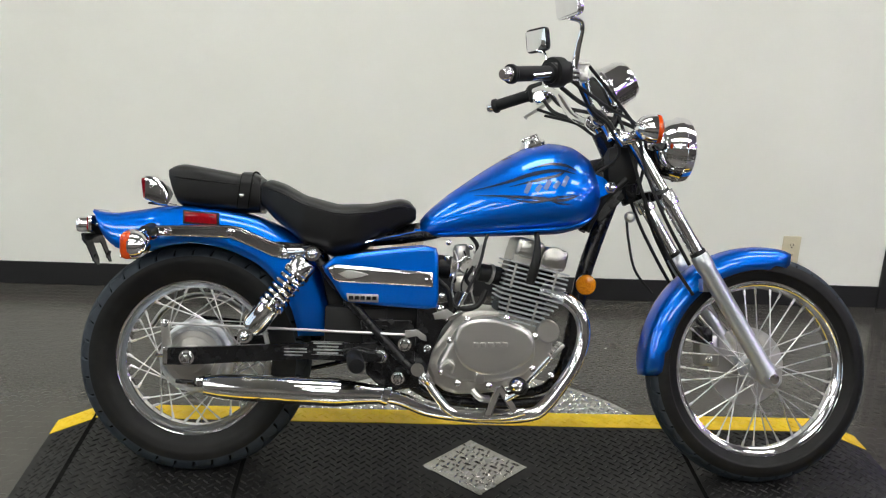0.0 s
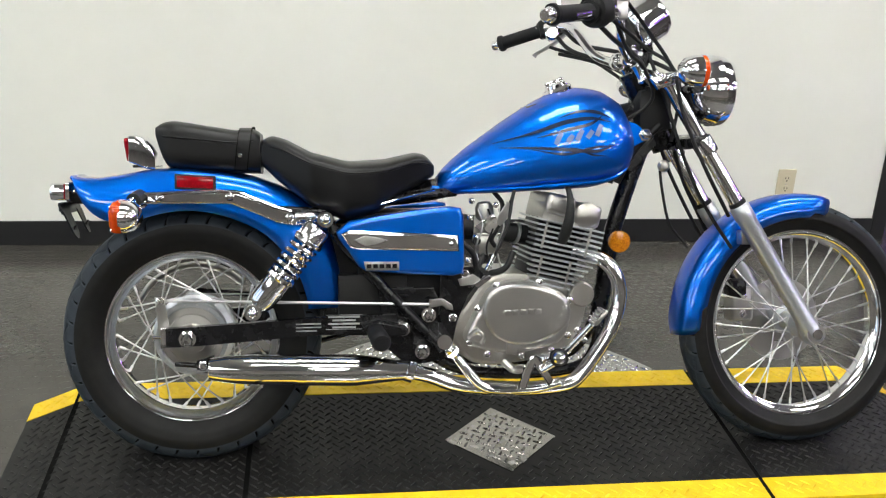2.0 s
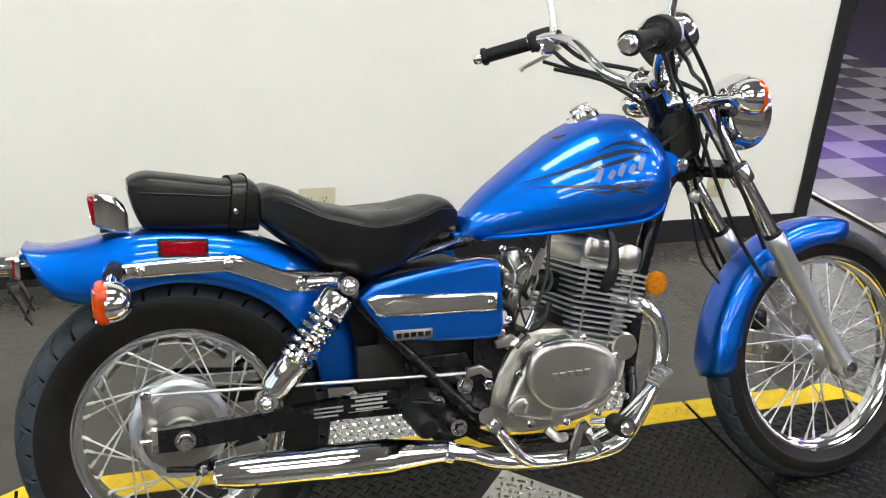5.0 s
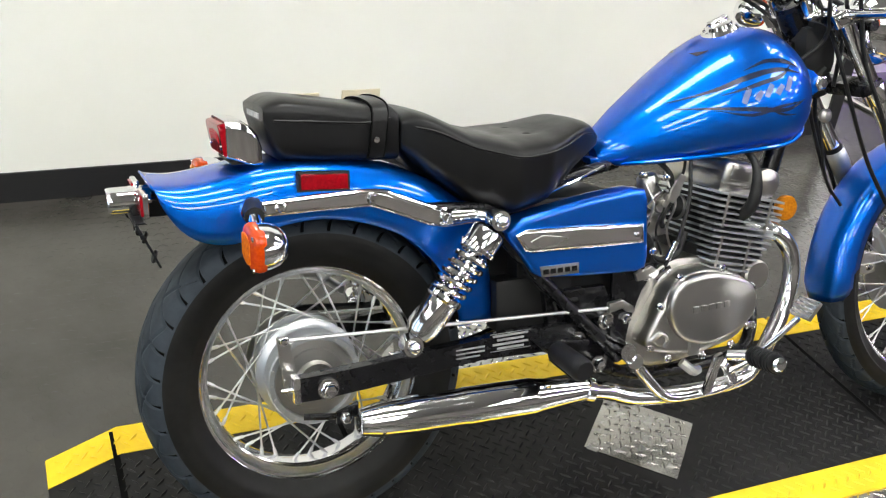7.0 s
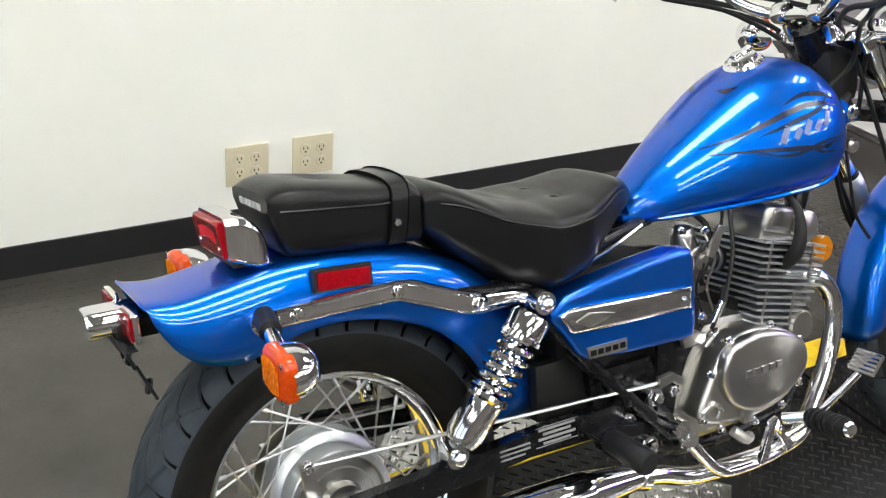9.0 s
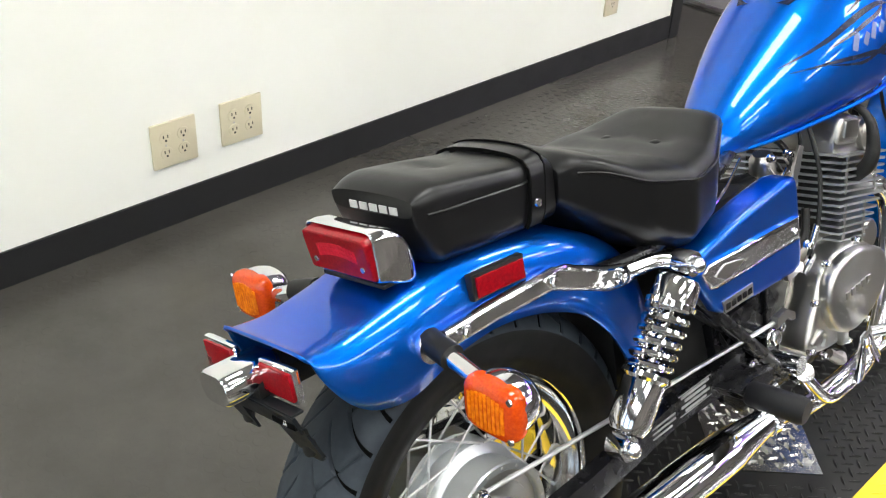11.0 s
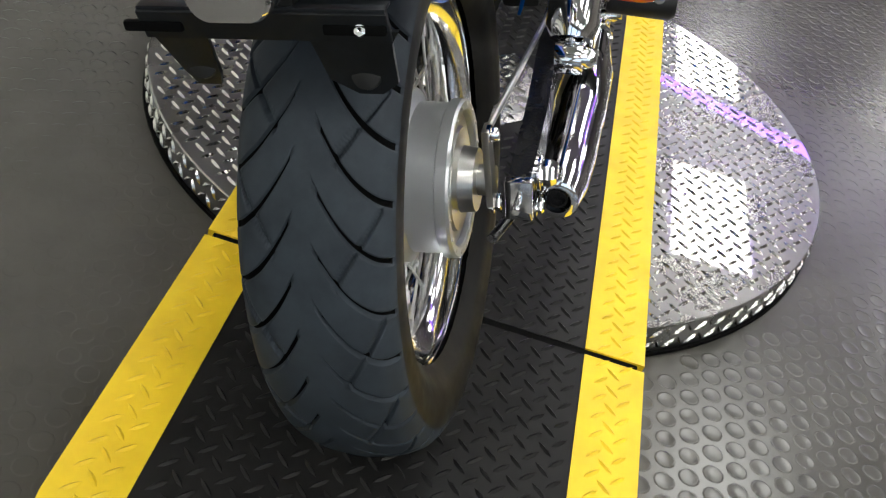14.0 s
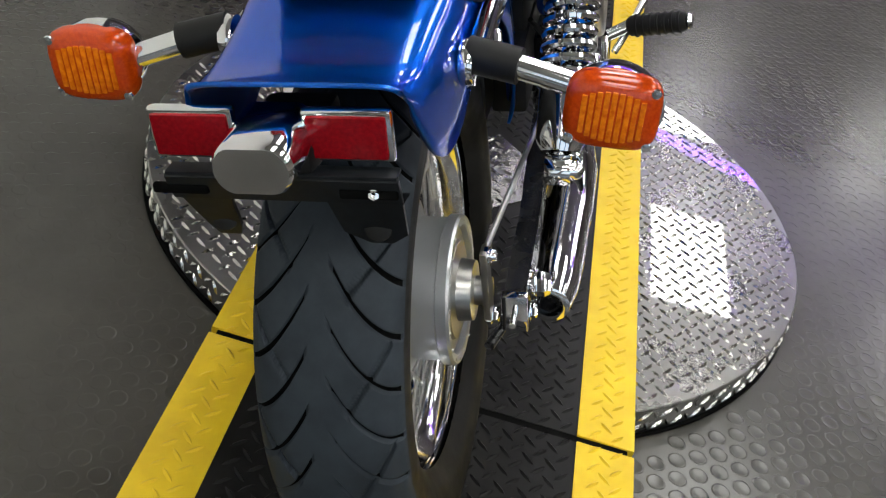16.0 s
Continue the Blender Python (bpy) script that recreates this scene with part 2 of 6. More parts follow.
slab("floor", -6, 12, -7, 11, FLOOR - 0.1, FLOOR, floor_vinyl, "dark grey vinyl showroom floor with faint tile seams")
slab("wall_north", -6, WALL_END, WALL_Y, WALL_Y + 0.16, FLOOR, 3.0, wall_paint, "off-white painted showroom wall")
slab("baseboard", -6, WALL_END, WALL_Y - 0.008, WALL_Y - 0.0005, FLOOR, FLOOR + 0.094, base_black, "black rubber cove base along the wall", 0.002)
slab("trim", WALL_END, WALL_END + 0.06, WALL_Y - 0.012, WALL_Y + 0.172, FLOOR, 3.0, base_black, "black trim on the wall's end", 0.003)
slab("wall_east", 12, 12.15, -7, 11, FLOOR, 3.0, dark_paint, "dim painted far wall of the showroom")
slab("wall_far_north", -6, 12, 11, 11.15, FLOOR, 3.0, dark_paint, "dim painted wall of the room beyond")
slab("wall_south", -6, 12, -7.15, -7, FLOOR, 3.0, south_paint, "plain wall behind the display")
slab("ceiling", -6, 12, -7, 11, 3.0, 3.1, ceiling_paint, "grey tiled showroom ceiling")


def wall_west():
    """The window wall that lets the daylight in."""
    bm = bmesh.new()
    x = -6.075
    spans = [(-7, -5.6), (-3.1, -2.5), (0.0, 0.6), (3.1, 11)]
    for a, b in spans:
        box(x, (a + b) / 2, 1.47, 0.15, b - a, 3.06, bm=bm)
    for a, b in [(-5.6, -3.1), (-2.5, 0.0), (0.6, 3.1)]:
        box(x, (a + b) / 2, 0.27, 0.15, b - a, 0.66, bm=bm)
        box(x, (a + b) / 2, 2.8, 0.15, b - a, 0.4, bm=bm)
    tagged(part("wall_west", bm, dark_paint, smooth=False), "plain wall with three tall windows", "wall", kind="structure")
    for i, (a, b) in enumerate([(-5.6, -3.1), (-2.5, 0.0), (0.6, 3.1)]):
        win = tagged(new(f"window_{i + 1}"), "tall aluminium window with pale daylight behind", "window", kind="structure")
        for k in range(4):
            part("window_frame", box(x, a + (b - a) * k / 3, 1.6, 0.06, 0.05, 2.0, 0.004), satin, win)
        for z in (0.62, 1.6, 2.58):
            part("window_frame", box(x, (a + b) / 2, z, 0.05, b - a, 0.05, 0.004), satin, win)
        lamp = bpy.data.lights.new("daylight", "AREA")
        lamp.shape, lamp.size, lamp.size_y = "RECTANGLE", b - a, 1.9
        lamp.energy, lamp.color = WINDOW_POWER, (0.72, 0.86, 1.0)
        ob = new("daylight", lamp)
        ob.matrix_world = look((x + 0.12, (a + b) / 2, 1.6), (0, (a + b) / 2, 1.5))


wall_west()


def troffer(x, y):
    t = thing("ceiling_light", "white recessed fluorescent ceiling light panel", "lamp", "ceiling light panels", Matrix.Translation((x, y, 3.0)))
    part("diffuser", box(0, 0, -0.012, 1.16, 0.56, 0.012, 0.003), glow, t, "bright frosted diffuser")
    fr = bmesh.new()
    for sx, sy, cx, cy in ((1.24, 0.035, 0, 0.3), (1.24, 0.035, 0, -0.3), (0.035, 0.56, 0.6, 0), (0.035, 0.56, -0.6, 0)):
        box(cx, cy, -0.01, sx, sy, 0.02, bm=fr)
    part("frame", fr, satin, t)
    return t


first = troffer(5.25, -1.63)
for i in range(-4, 2):
    for y in (-5.29, -3.46, -1.63, 0.2):
        if (i, y) != (0, -1.63):
            copy_thing(first, Matrix.Translation((5.25 + 2.44 * i, y, 3.0)))
# two unseen panels added to brighten the checkered floor of the next room
for x, y in ((8.2, 7.6), (6.6, 5.2)):
    copy_thing(first, Matrix.Translation((x, y, 3.0)))

tube_light = thing("neon_tube", "violet neon tube hung from the ceiling on thin rods", "lamp")
part("tube", tube([(4.8, -4.3, 2.5), (5.45, -2.7, 2.5), (6.02, -1.3, 2.5), (7.2, 1.65, 2.5)], 0.04, 8, 4), neon, tube_light)
for x, y in ((4.9, -4.05), (6.02, -1.3), (7.1, 1.4)):
    part("hanger", rod((x, y, 2.5), (x, y, 3.0), 0.008, 8), black, tube_light)
far_tube = thing("neon_tube", "violet neon tube over the checkered floor of the next room", "lamp")
part("tube", tube([(8.4, 10.6, 2.5), (9.9, 9.7, 2.5), (11.6, 8.6, 2.5)], 0.05, 8, 4), neon, far_tube)
for x, y in ((8.9, 10.3), (11.0, 9.0)):
    part("hanger", rod((x, y, 2.5), (x, y, 3.0), 0.008, 8), black, far_tube)

# ---- the display stand ----
MAT_R, MAT_L = -0.275, 0.343
STRIP = 0.083
SKEW = 0.012
REAR_TIP, REAR_BEND, FRONT_BEND, FRONT_TIP = -0.455, -0.315, 1.82, 1.96


def lug_mesh(spots, z_of, length=0.027, width=0.006, high=0.0024):
    """Raised lens-shaped lugs at (x, y, angle) joined into one mesh."""
    verts, faces = [], []
    for x, y, a in spots:
        c, s = math.cos(a), math.sin(a)
        n = len(verts)
        for u, v, h in ((-0.5, 0, 0), (-0.22, 0.5, 0), (0.22, 0.5, 0), (0.5, 0, 0), (0.22, -0.5, 0), (-0.22, -0.5, 0), (-0.25, 0, 1), (0.25, 0, 1)):
            px, py = x + c * u * length - s * v * width, y + s * u * length + c * v * width
            verts.append((px, py, z_of(px, py) + h * high))
        faces += [(n, n + 6, n + 1), (n + 1, n + 6, n + 7, n + 2), (n + 2, n + 7, n + 3), (n + 3, n + 7, n + 4), (n + 4, n + 7, n + 6, n + 5), (n + 5, n + 6, n)]
    me = bpy.data.meshes.new("lugs")
    me.from_pydata(verts, [], faces)
    bm = bmesh.new()
    bm.from_mesh(me)
    bpy.data.meshes.remove(me)
    return bm


def lug_grid(x0, x1, y0, y1, inside, pitch=0.026, turn=0.0, cx=0, cy=0):
    out = []
    c, s = math.cos(turn), math.sin(turn)
    n = int(max(x1 - x0, y1 - y0) / pitch) + 2
    for i in range(-n, n):
        for j in range(-n, n):
            u, v = i * pitch, j * pitch
            x, y = cx + c * u - s * v, cy + s * u + c * v
            if x0 < x < x1 and y0 < y < y1 and inside(x, y):
                out.append((x, y, turn + (0.5 if (i + j) % 2 else 0.0) * math.pi))
    return out


def deck_z(x, y=0):
    if x < REAR_BEND:
        return FLOOR * (REAR_BEND - x) / (REAR_BEND - REAR_TIP) * 0.95
    if x > FRONT_BEND:
        return FLOOR * (x - FRONT_BEND) / (FRONT_TIP - FRONT_BEND) * 0.95
    return 0.0


def seam_rear(y):
    return 0.127 + SKEW * y


def seam_front(y):
    return 1.348 + SKEW * y


def deck_panel(stand, name, xs, y0, y1, top, material, label=""):
    """A slab between two seam lines; xs: stations, each a function of y."""
    bm = bmesh.new()
    loops = []
    for fx in xs:
        ring = []
        for y, z in ((y0, 0), (y1, 0), (y1, FLOOR + 0.001), (y0, FLOOR + 0.001)):
            x = fx(y)
            ring.append((x, y, min(deck_z(x), 0) + top if z == 0 else z))
        loops.append(ring)
    rings(bm, loops)
    bmesh.ops.bevel(bm, geom=[e for e in bm.edges if e.calc_face_angle(0) > 0.6], offset=0.0025, segments=1, affect="EDGES")
    return part(name, bm, material, stand, label, smooth=30)


def display_stand():
    st = thing("display_ramp", "low black rubber display ramp with yellow edge strips", "ramp")
    gap = 0.006
    rear = [lambda y: REAR_TIP, lambda y: REAR_BEND, lambda y: seam_rear(y) - gap]
    mid = [lambda y: seam_rear(y) + gap, lambda y: seam_front(y) - gap]
    front = [lambda y: seam_front(y) + gap, lambda y: FRONT_BEND, lambda y: FRONT_TIP]
    for xs in (rear, mid, front):
        deck_panel(st, "deck_panel", xs, MAT_R + STRIP, MAT_L - STRIP, 0.0, mat_black)
        deck_panel(st, "edge_strip", xs, MAT_R, MAT_R + STRIP, 0.002, yellow, "yellow painted edge strip")
        deck_panel(st, "edge_strip", xs, MAT_L - STRIP, MAT_L, 0.002, yellow, "yellow painted edge strip")
    bm = box(0.745, (MAT_R + MAT_L) / 2, -0.0302, 2.15, 0.6, 0.0584)
    part("base", bm, black_and_shade_rubber, st)

    def off_seam(x, y):
        return abs(x - seam_rear(y)) > 0.012 and abs(x - seam_front(y)) > 0.012

    dia = [(0.607, 0.018), (0.748, 0.163), (0.889, 0.018), (0.748, -0.127)]

    def in_dia(x, y, grow=0.0):
        return abs(x - 0.748) / (0.141 + grow) + abs(y - 0.018) / (0.145 + grow) < 1

    spots = [p for p in lug_grid(REAR_TIP + 0.02, FRONT_TIP - 0.02, MAT_R + STRIP + 0.012, MAT_L - STRIP - 0.012, off_seam, 0.0225, radians(45)) if not in_dia(p[0], p[1], 0.02)]
    tagged(part("raised_tread", lug_mesh(spots, deck_z, 0.0265, 0.006, 0.0026), mat_black, st, smooth=60), kind="stuff")
    for y0, y1 in ((MAT_R, MAT_R + STRIP), (MAT_L - STRIP, MAT_L)):
        spots = lug_grid(REAR_TIP + 0.02, FRONT_TIP - 0.02, y0 + 0.01, y1 - 0.01, off_seam, 0.0225, radians(45), 0, (y0 + y1) / 2)
        tagged(part("raised_tread", lug_mesh(spots, lambda x, y: deck_z(x) + 0.002, 0.0265, 0.006, 0.0023), yellow, st, smooth=60), kind="stuff")
    bm = bmesh.new()
    lo = [bm.verts.new((x, y, -0.002)) for x, y in dia]
    f = bm.faces.new(lo)
    got = bmesh.ops.extrude_face_region(bm, geom=[f])
    bmesh.ops.translate(bm, verts=[v for v in got["geom"] if isinstance(v, bmesh.types.BMVert)], vec=(0, 0, 0.005))
    inlay = part("diamond_inlay", bm, inlay_metal, st, "bright tread-plate aluminium diamond", smooth=False)
    spots = lug_grid(0.6, 0.9, -0.13, 0.2, lambda x, y: in_dia(x, y, -0.012), 0.0225, radians(60), 0.748, 0.018)
    tagged(part("raised_tread", lug_mesh(spots, lambda x, y: 0.003, 0.027, 0.0066, 0.0032), inlay_metal, inlay, smooth=60), kind="stuff")


def turntable():
    cx, cy, r = 0.747, 0.03, 0.613
    tt = thing("turntable_plate", "round aluminium tread-plate turntable under the ramp", "turntable", m=Matrix.Translation((cx, cy, 0)))
    disc = part("plate", lathe([(0, FLOOR + 0.002), (r - 0.012, FLOOR + 0.002), (r, FLOOR + 0.006), (r, -0.005), (r - 0.002, -0.003), (0, -0.003)], 120), plate_metal, tt)
    spots = lug_grid(-r, r, -r, r, lambda x, y: x * x + y * y < (r - 0.014) ** 2 and not (MAT_R + 0.004 < y + cy < MAT_L - 0.004), 0.0225, radians(52))
    tagged(part("raised_tread", lug_mesh(spots, lambda x, y: -0.003, 0.027, 0.0066, 0.0031), lug_metal, disc, smooth=60), kind="stuff")
    # lugs that wrap the rim
    n = 190
    bm = bmesh.new()
    for k in range(n):
        a = 2 * math.pi * k / n
        for row in range(2):
            z = -0.018 - row * 0.024
            tilt = 0.55 if (k + row) % 2 else -0.9
            m = Matrix.Rotation(a + row * math.pi / n, 4, "Z") @ Matrix.Translation((r, 0, z)) @ Matrix.Rotation(tilt, 4, "X")
            v = [bm.verts.new(m @ Vector(p)) for p in ((0, -0.0036, 0), (0, 0, 0.0125), (0, 0.0036, 0), (0, 0, -0.0125), (0.0034, 0, 0.006), (0.0034, 0, -0.006))]
            for q in ((0, 4, 1), (1, 4, 2), (2, 4, 5), (2, 5, 3), (3, 5, 0), (0, 5, 4)):
                bm.faces.new([v[i] for i in q])
    tagged(part("raised_rim", bm, lug_metal, disc, smooth=60), kind="stuff")
    part("foot_ring", lathe([(r - 0.05, FLOOR), (r + 0.006, FLOOR), (r + 0.006, FLOOR + 0.006), (r - 0.05, FLOOR + 0.006)], 90), black_and_shade_rubber, tt)


display_stand()
turntable()



def coin_floor():
    """Raised coins of the vinyl floor round the stand."""
    verts, faces = [], []
    pitch, r, n = 0.0365, 0.0148, 12
    rng = random.Random(5)
    for i in range(-30, 75):
        for j in range(-36, 52):
            x, y = i * pitch + (j % 2) * pitch / 2, j * pitch * 0.9
            if MAT_R - 0.012 < y < MAT_L + 0.012 and REAR_TIP - 0.01 < x < FRONT_TIP + 0.01:
                continue
            if (x - 0.747) ** 2 + (y - 0.03) ** 2 < 0.64 ** 2 or y > WALL_Y - 0.05:
                continue
            h = 0.00025 + 0.0002 * rng.random() + 0.0006 * max(0.0, math.cos(2.1 * x + 0.2) * math.cos(1.9 * y + 0.9))
            k = len(verts)
            for rad, z in ((r, 0), (r * 0.9, h), (r * 0.78, h * 0.72)):
                verts += [(x + rad * math.cos(2 * math.pi * q / n), y + rad * math.sin(2 * math.pi * q / n), FLOOR + z) for q in range(n)]
            for ring in (0, 1):
                faces += [(k + ring * n + q, k + ring * n + (q + 1) % n, k + (ring + 1) * n + (q + 1) % n, k + (ring + 1) * n + q) for q in range(n)]
            faces.append(tuple(k + 2 * n + q for q in range(n)))
    me = bpy.data.meshes.new("coin_texture")
    me.from_pydata(verts, [], faces)
    for poly in me.polygons:
        poly.use_smooth = True
    me.materials.append(floor_vinyl.m)
    tagged(new("coin_texture", me), "raised coins of the grey vinyl floor", "floor", kind="stuff")


coin_floor()


def checker_floor():
    """The tiled floor of the next room, behind the wall's end."""
    m = Matrix.Translation((2.99, 2.36, FLOOR))
    bed = part("tile_floor", box(1.25, 1.6, 0.002, 2.5, 5.4, 0.004), check_grey, None, "", smooth=False)
    bed.matrix_world = m
    tagged(bed, "pale and grey checkered tile floor beyond the wall", "floor", kind="structure")
    base = {}
    size = 0.275
    for i in range(9):
        for j in range(-4, 14):
            mat = check_white if (i + j) % 2 == 0 else check_grey
            place = Matrix.Translation(((i + 0.5) * size + 0.04, (j + 0.5) * size, 0.006))
            if mat not in base:
                base[mat] = part("tile", box(0, 0, 0, size - 0.003, size - 0.003, 0.006, 0.001), mat, bed, smooth=False)
                base[mat].matrix_local = place
            else:
                twin("tile", base[mat], bed, place)
    edge = part("threshold", box(0.015, 1.6, 0.006, 0.035, 5.4, 0.012, 0.004), satin, bed, "metal edge strip")


checker_floor()

# ---- the motorcycle ----
bike = thing("motorcycle", "blue cruiser motorcycle with chrome trim leaning slightly to its far side", "motorcycle", m=pose(0.001, -0.004, -0.012, -17.08, -0.39, -0.43))


def tyre_mesh(R, bead, w, tread, pitch, nv, flip=1):
    """A treaded tyre round the y axis; grooves are cut into the crown and coloured near-black as shade."""
    half = [(0.0, R), (0.25, R - 0.004), (0.42, R - 0.013), (0.52, R - 0.03), (0.54, R - 0.05), (0.5, bead + 0.022), (0.42, bead + 0.006), (0.37, bead - 0.004)]
    ys, rs = [h[0] * w for h in half], [h[1] for h in half]
    arc = np.r_[0, np.cumsum(np.hypot(np.diff(ys), np.diff(rs)))]
    total = arc[-1]
    sv = np.linspace(-total, total, nv)
    # smooth the section
    fine = np.linspace(0, total, 200)
    fy, fr = np.interp(fine, arc, ys), np.interp(fine, arc, rs)
    k = np.ones(21) / 21
    fy = np.convolve(np.r_[-fy[10:0:-1], fy, [fy[-1]] * 10], k, "valid")
    fr = np.convolve(np.r_[fr[10:0:-1], fr, [fr[-1]] * 10], k, "valid")
    verts, deep = [], []
    circ = 2 * math.pi * R
    count = round(circ / pitch / 2) * 2
    p = circ / count
    bend = lambda q: flip * 0.07 * (1 - (1 - min(q, 1.0)) ** 2.2) * tread / 0.066
    # columns follow the main grooves, closer together at their walls
    outer = [0.11 + 0.03 * k for k in range(13)]
    step = [-0.5] + [-q for q in outer[::-1]] + [-0.072, -0.062, -0.03, 0.0, 0.03, 0.062, 0.072] + outer
    cols = [(k + f) * p for k in range(count) for f in step]
    nu = len(cols)
    for i in range(nu):
        d = cols[i] % p
        d = min(d, p - d)
        for j in range(nv):
            a = abs(sv[j])
            y = math.copysign(np.interp(a, fine, fy), sv[j])
            r = np.interp(a, fine, fr)
            v = a / tread
            side = max(-1.0, min(1.0, sv[j] / tread / 0.1))
            u = cols[i] + bend(v) + (1 - side) * p / 4
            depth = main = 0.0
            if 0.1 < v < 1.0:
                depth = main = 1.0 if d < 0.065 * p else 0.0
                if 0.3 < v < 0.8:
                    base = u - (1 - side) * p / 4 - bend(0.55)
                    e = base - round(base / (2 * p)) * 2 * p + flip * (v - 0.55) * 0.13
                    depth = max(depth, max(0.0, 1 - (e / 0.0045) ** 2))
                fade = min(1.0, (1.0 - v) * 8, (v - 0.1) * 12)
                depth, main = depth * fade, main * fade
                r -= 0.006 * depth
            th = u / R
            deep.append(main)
            verts.append((r * math.cos(th), y, r * math.sin(th)))
    faces = [(i * nv + j, i * nv + j + 1, (i + 1) % nu * nv + j + 1, (i + 1) % nu * nv + j) for i in range(nu) for j in range(nv - 1)]
    me = bpy.data.meshes.new("tyre")
    me.from_pydata(verts, [], faces)
    me.materials.append(tyre_rubber.m)
    me.materials.append(black_and_shade_rubber.m)
    me.materials.append(sidewall_rubber.m)
    for poly in me.polygons:
        poly.use_smooth = True
        flank = min(abs(sv[k % nv]) for k in poly.vertices) > tread * 1.01
        # deep groove faces get the near-black that paints in their shade
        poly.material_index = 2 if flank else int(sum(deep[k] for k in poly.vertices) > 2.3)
    return me


def wheel(name, X, Z, R, rim, w, tread, pitch, hub_profile, flange, nv, label, flip=1):
    hub = part(name, lathe(hub_profile, 56, axis_y(0, 0, 0)), slider_grey, bike, label, smooth=28)
    hub.location = (X, 0, Z)
    ty = new("tyre", tyre_mesh(R, rim, w, tread, pitch, nv, flip))
    ty.parent = hub
    tagged(ty, "black rubber tyre with curved tread grooves")
    rw = w * 0.36
    prof = [(rim + 0.004, -rw), (rim + 0.005, -rw * 0.86), (rim - 0.006, -rw * 0.82), (rim - 0.012, -rw * 0.55), (rim - 0.022, -rw * 0.4), (rim - 0.025, 0),
            (rim - 0.022, rw * 0.4), (rim - 0.012, rw * 0.55), (rim - 0.006, rw * 0.82), (rim + 0.005, rw * 0.86), (rim + 0.004, rw), (rim - 0.001, rw * 0.9), (rim - 0.002, rw * 0.7),
            (rim - 0.018, rw * 0.3), (rim - 0.02, 0), (rim - 0.018, -rw * 0.3), (rim - 0.002, -rw * 0.7), (rim - 0.001, -rw * 0.9)]
    part("rim", lathe(prof, 96, axis_y(0, 0, 0), closed_profile=True), rim_steel, hub, "chromed steel wheel rim")
    base = None
    n = 36
    for k in range(n):
        side = 1 if k % 2 else -1
        lead = 1 if (k // 2) % 2 else -1
        a = 2 * math.pi * k / n
        b = a + lead * radians(48)
        fr, fy = flange
        p0 = Vector((fr * math.cos(b), side * fy, fr * math.sin(b)))
        p1 = Vector(((rim - 0.023) * math.cos(a), side * 0.006, (rim - 0.023) * math.sin(a)))
        L = (p1 - p0).length
        m = towards(p0, p1)
        if base is None:
            bm = lathe([(0, 0), (0.0019, 0), (0.0019, L - 0.016), (0.0034, L - 0.015), (0.0034, L), (0, L)], 7)
            base = part("spoke", bm, spoke_steel, hub)
            base.matrix_local = m
            L0 = L
        else:
            twin("spoke", base, hub, m @ Matrix.Diagonal((1, 1, L / L0, 1)))
    return hub


RW = (0.003, 0.303)
WHEEL_Y = 0.012
FW = (1.502, 0.303)
rear_hub = [(0, -0.06), (0.0715, -0.06), (0.0725, -0.072), (0.0745, -0.074), (0.083, -0.074), (0.085, -0.071), (0.085, -0.06), (0.081, -0.058), (0.081, -0.026), (0.085, -0.022), (0.095, -0.018), (0.095, -0.012), (0.08, -0.008), (0.08, 0.02),
            (0.094, 0.022), (0.094, 0.028), (0.05, 0.03), (0.04, 0.045), (0, 0.045)]
rear_wheel = wheel("rear_wheel", *RW, 0.300, 0.203, 0.132, 0.083, 0.053, rear_hub, (0.094, 0.018), 168, "spoked rear wheel with an aluminium drum hub", 1)
rear_wheel.location.y = WHEEL_Y
hole = None
for k in range(18):
    at = Matrix.Rotation(2 * math.pi * k / 18, 4, "Y") @ Matrix.Translation((0.0788, -0.0742, 0)) @ Matrix.Rotation(radians(90), 4, "X")
    if hole is None:
        hole = part("hub_rivet", lathe([(0, 0), (0.0024, 0), (0.002, 0.001), (0, 0.0012)], 10), spoke_steel, rear_wheel)
        hole.matrix_local = at
    else:
        twin("hub_rivet", hole, rear_wheel, at)
front_hub = [(0, -0.055), (0.018, -0.055), (0.018, -0.045), (0.034, -0.04), (0.036, -0.03), (0.024, -0.026), (0.024, 0.026), (0.036, 0.03), (0.034, 0.04), (0.018, 0.045), (0.018, 0.055), (0, 0.055)]
front_wheel = wheel("front_wheel", *FW, 0.308, 0.238, 0.088, 0.046, 0.05, front_hub, (0.032, 0.032), 84, "spoked front wheel with a disc brake")


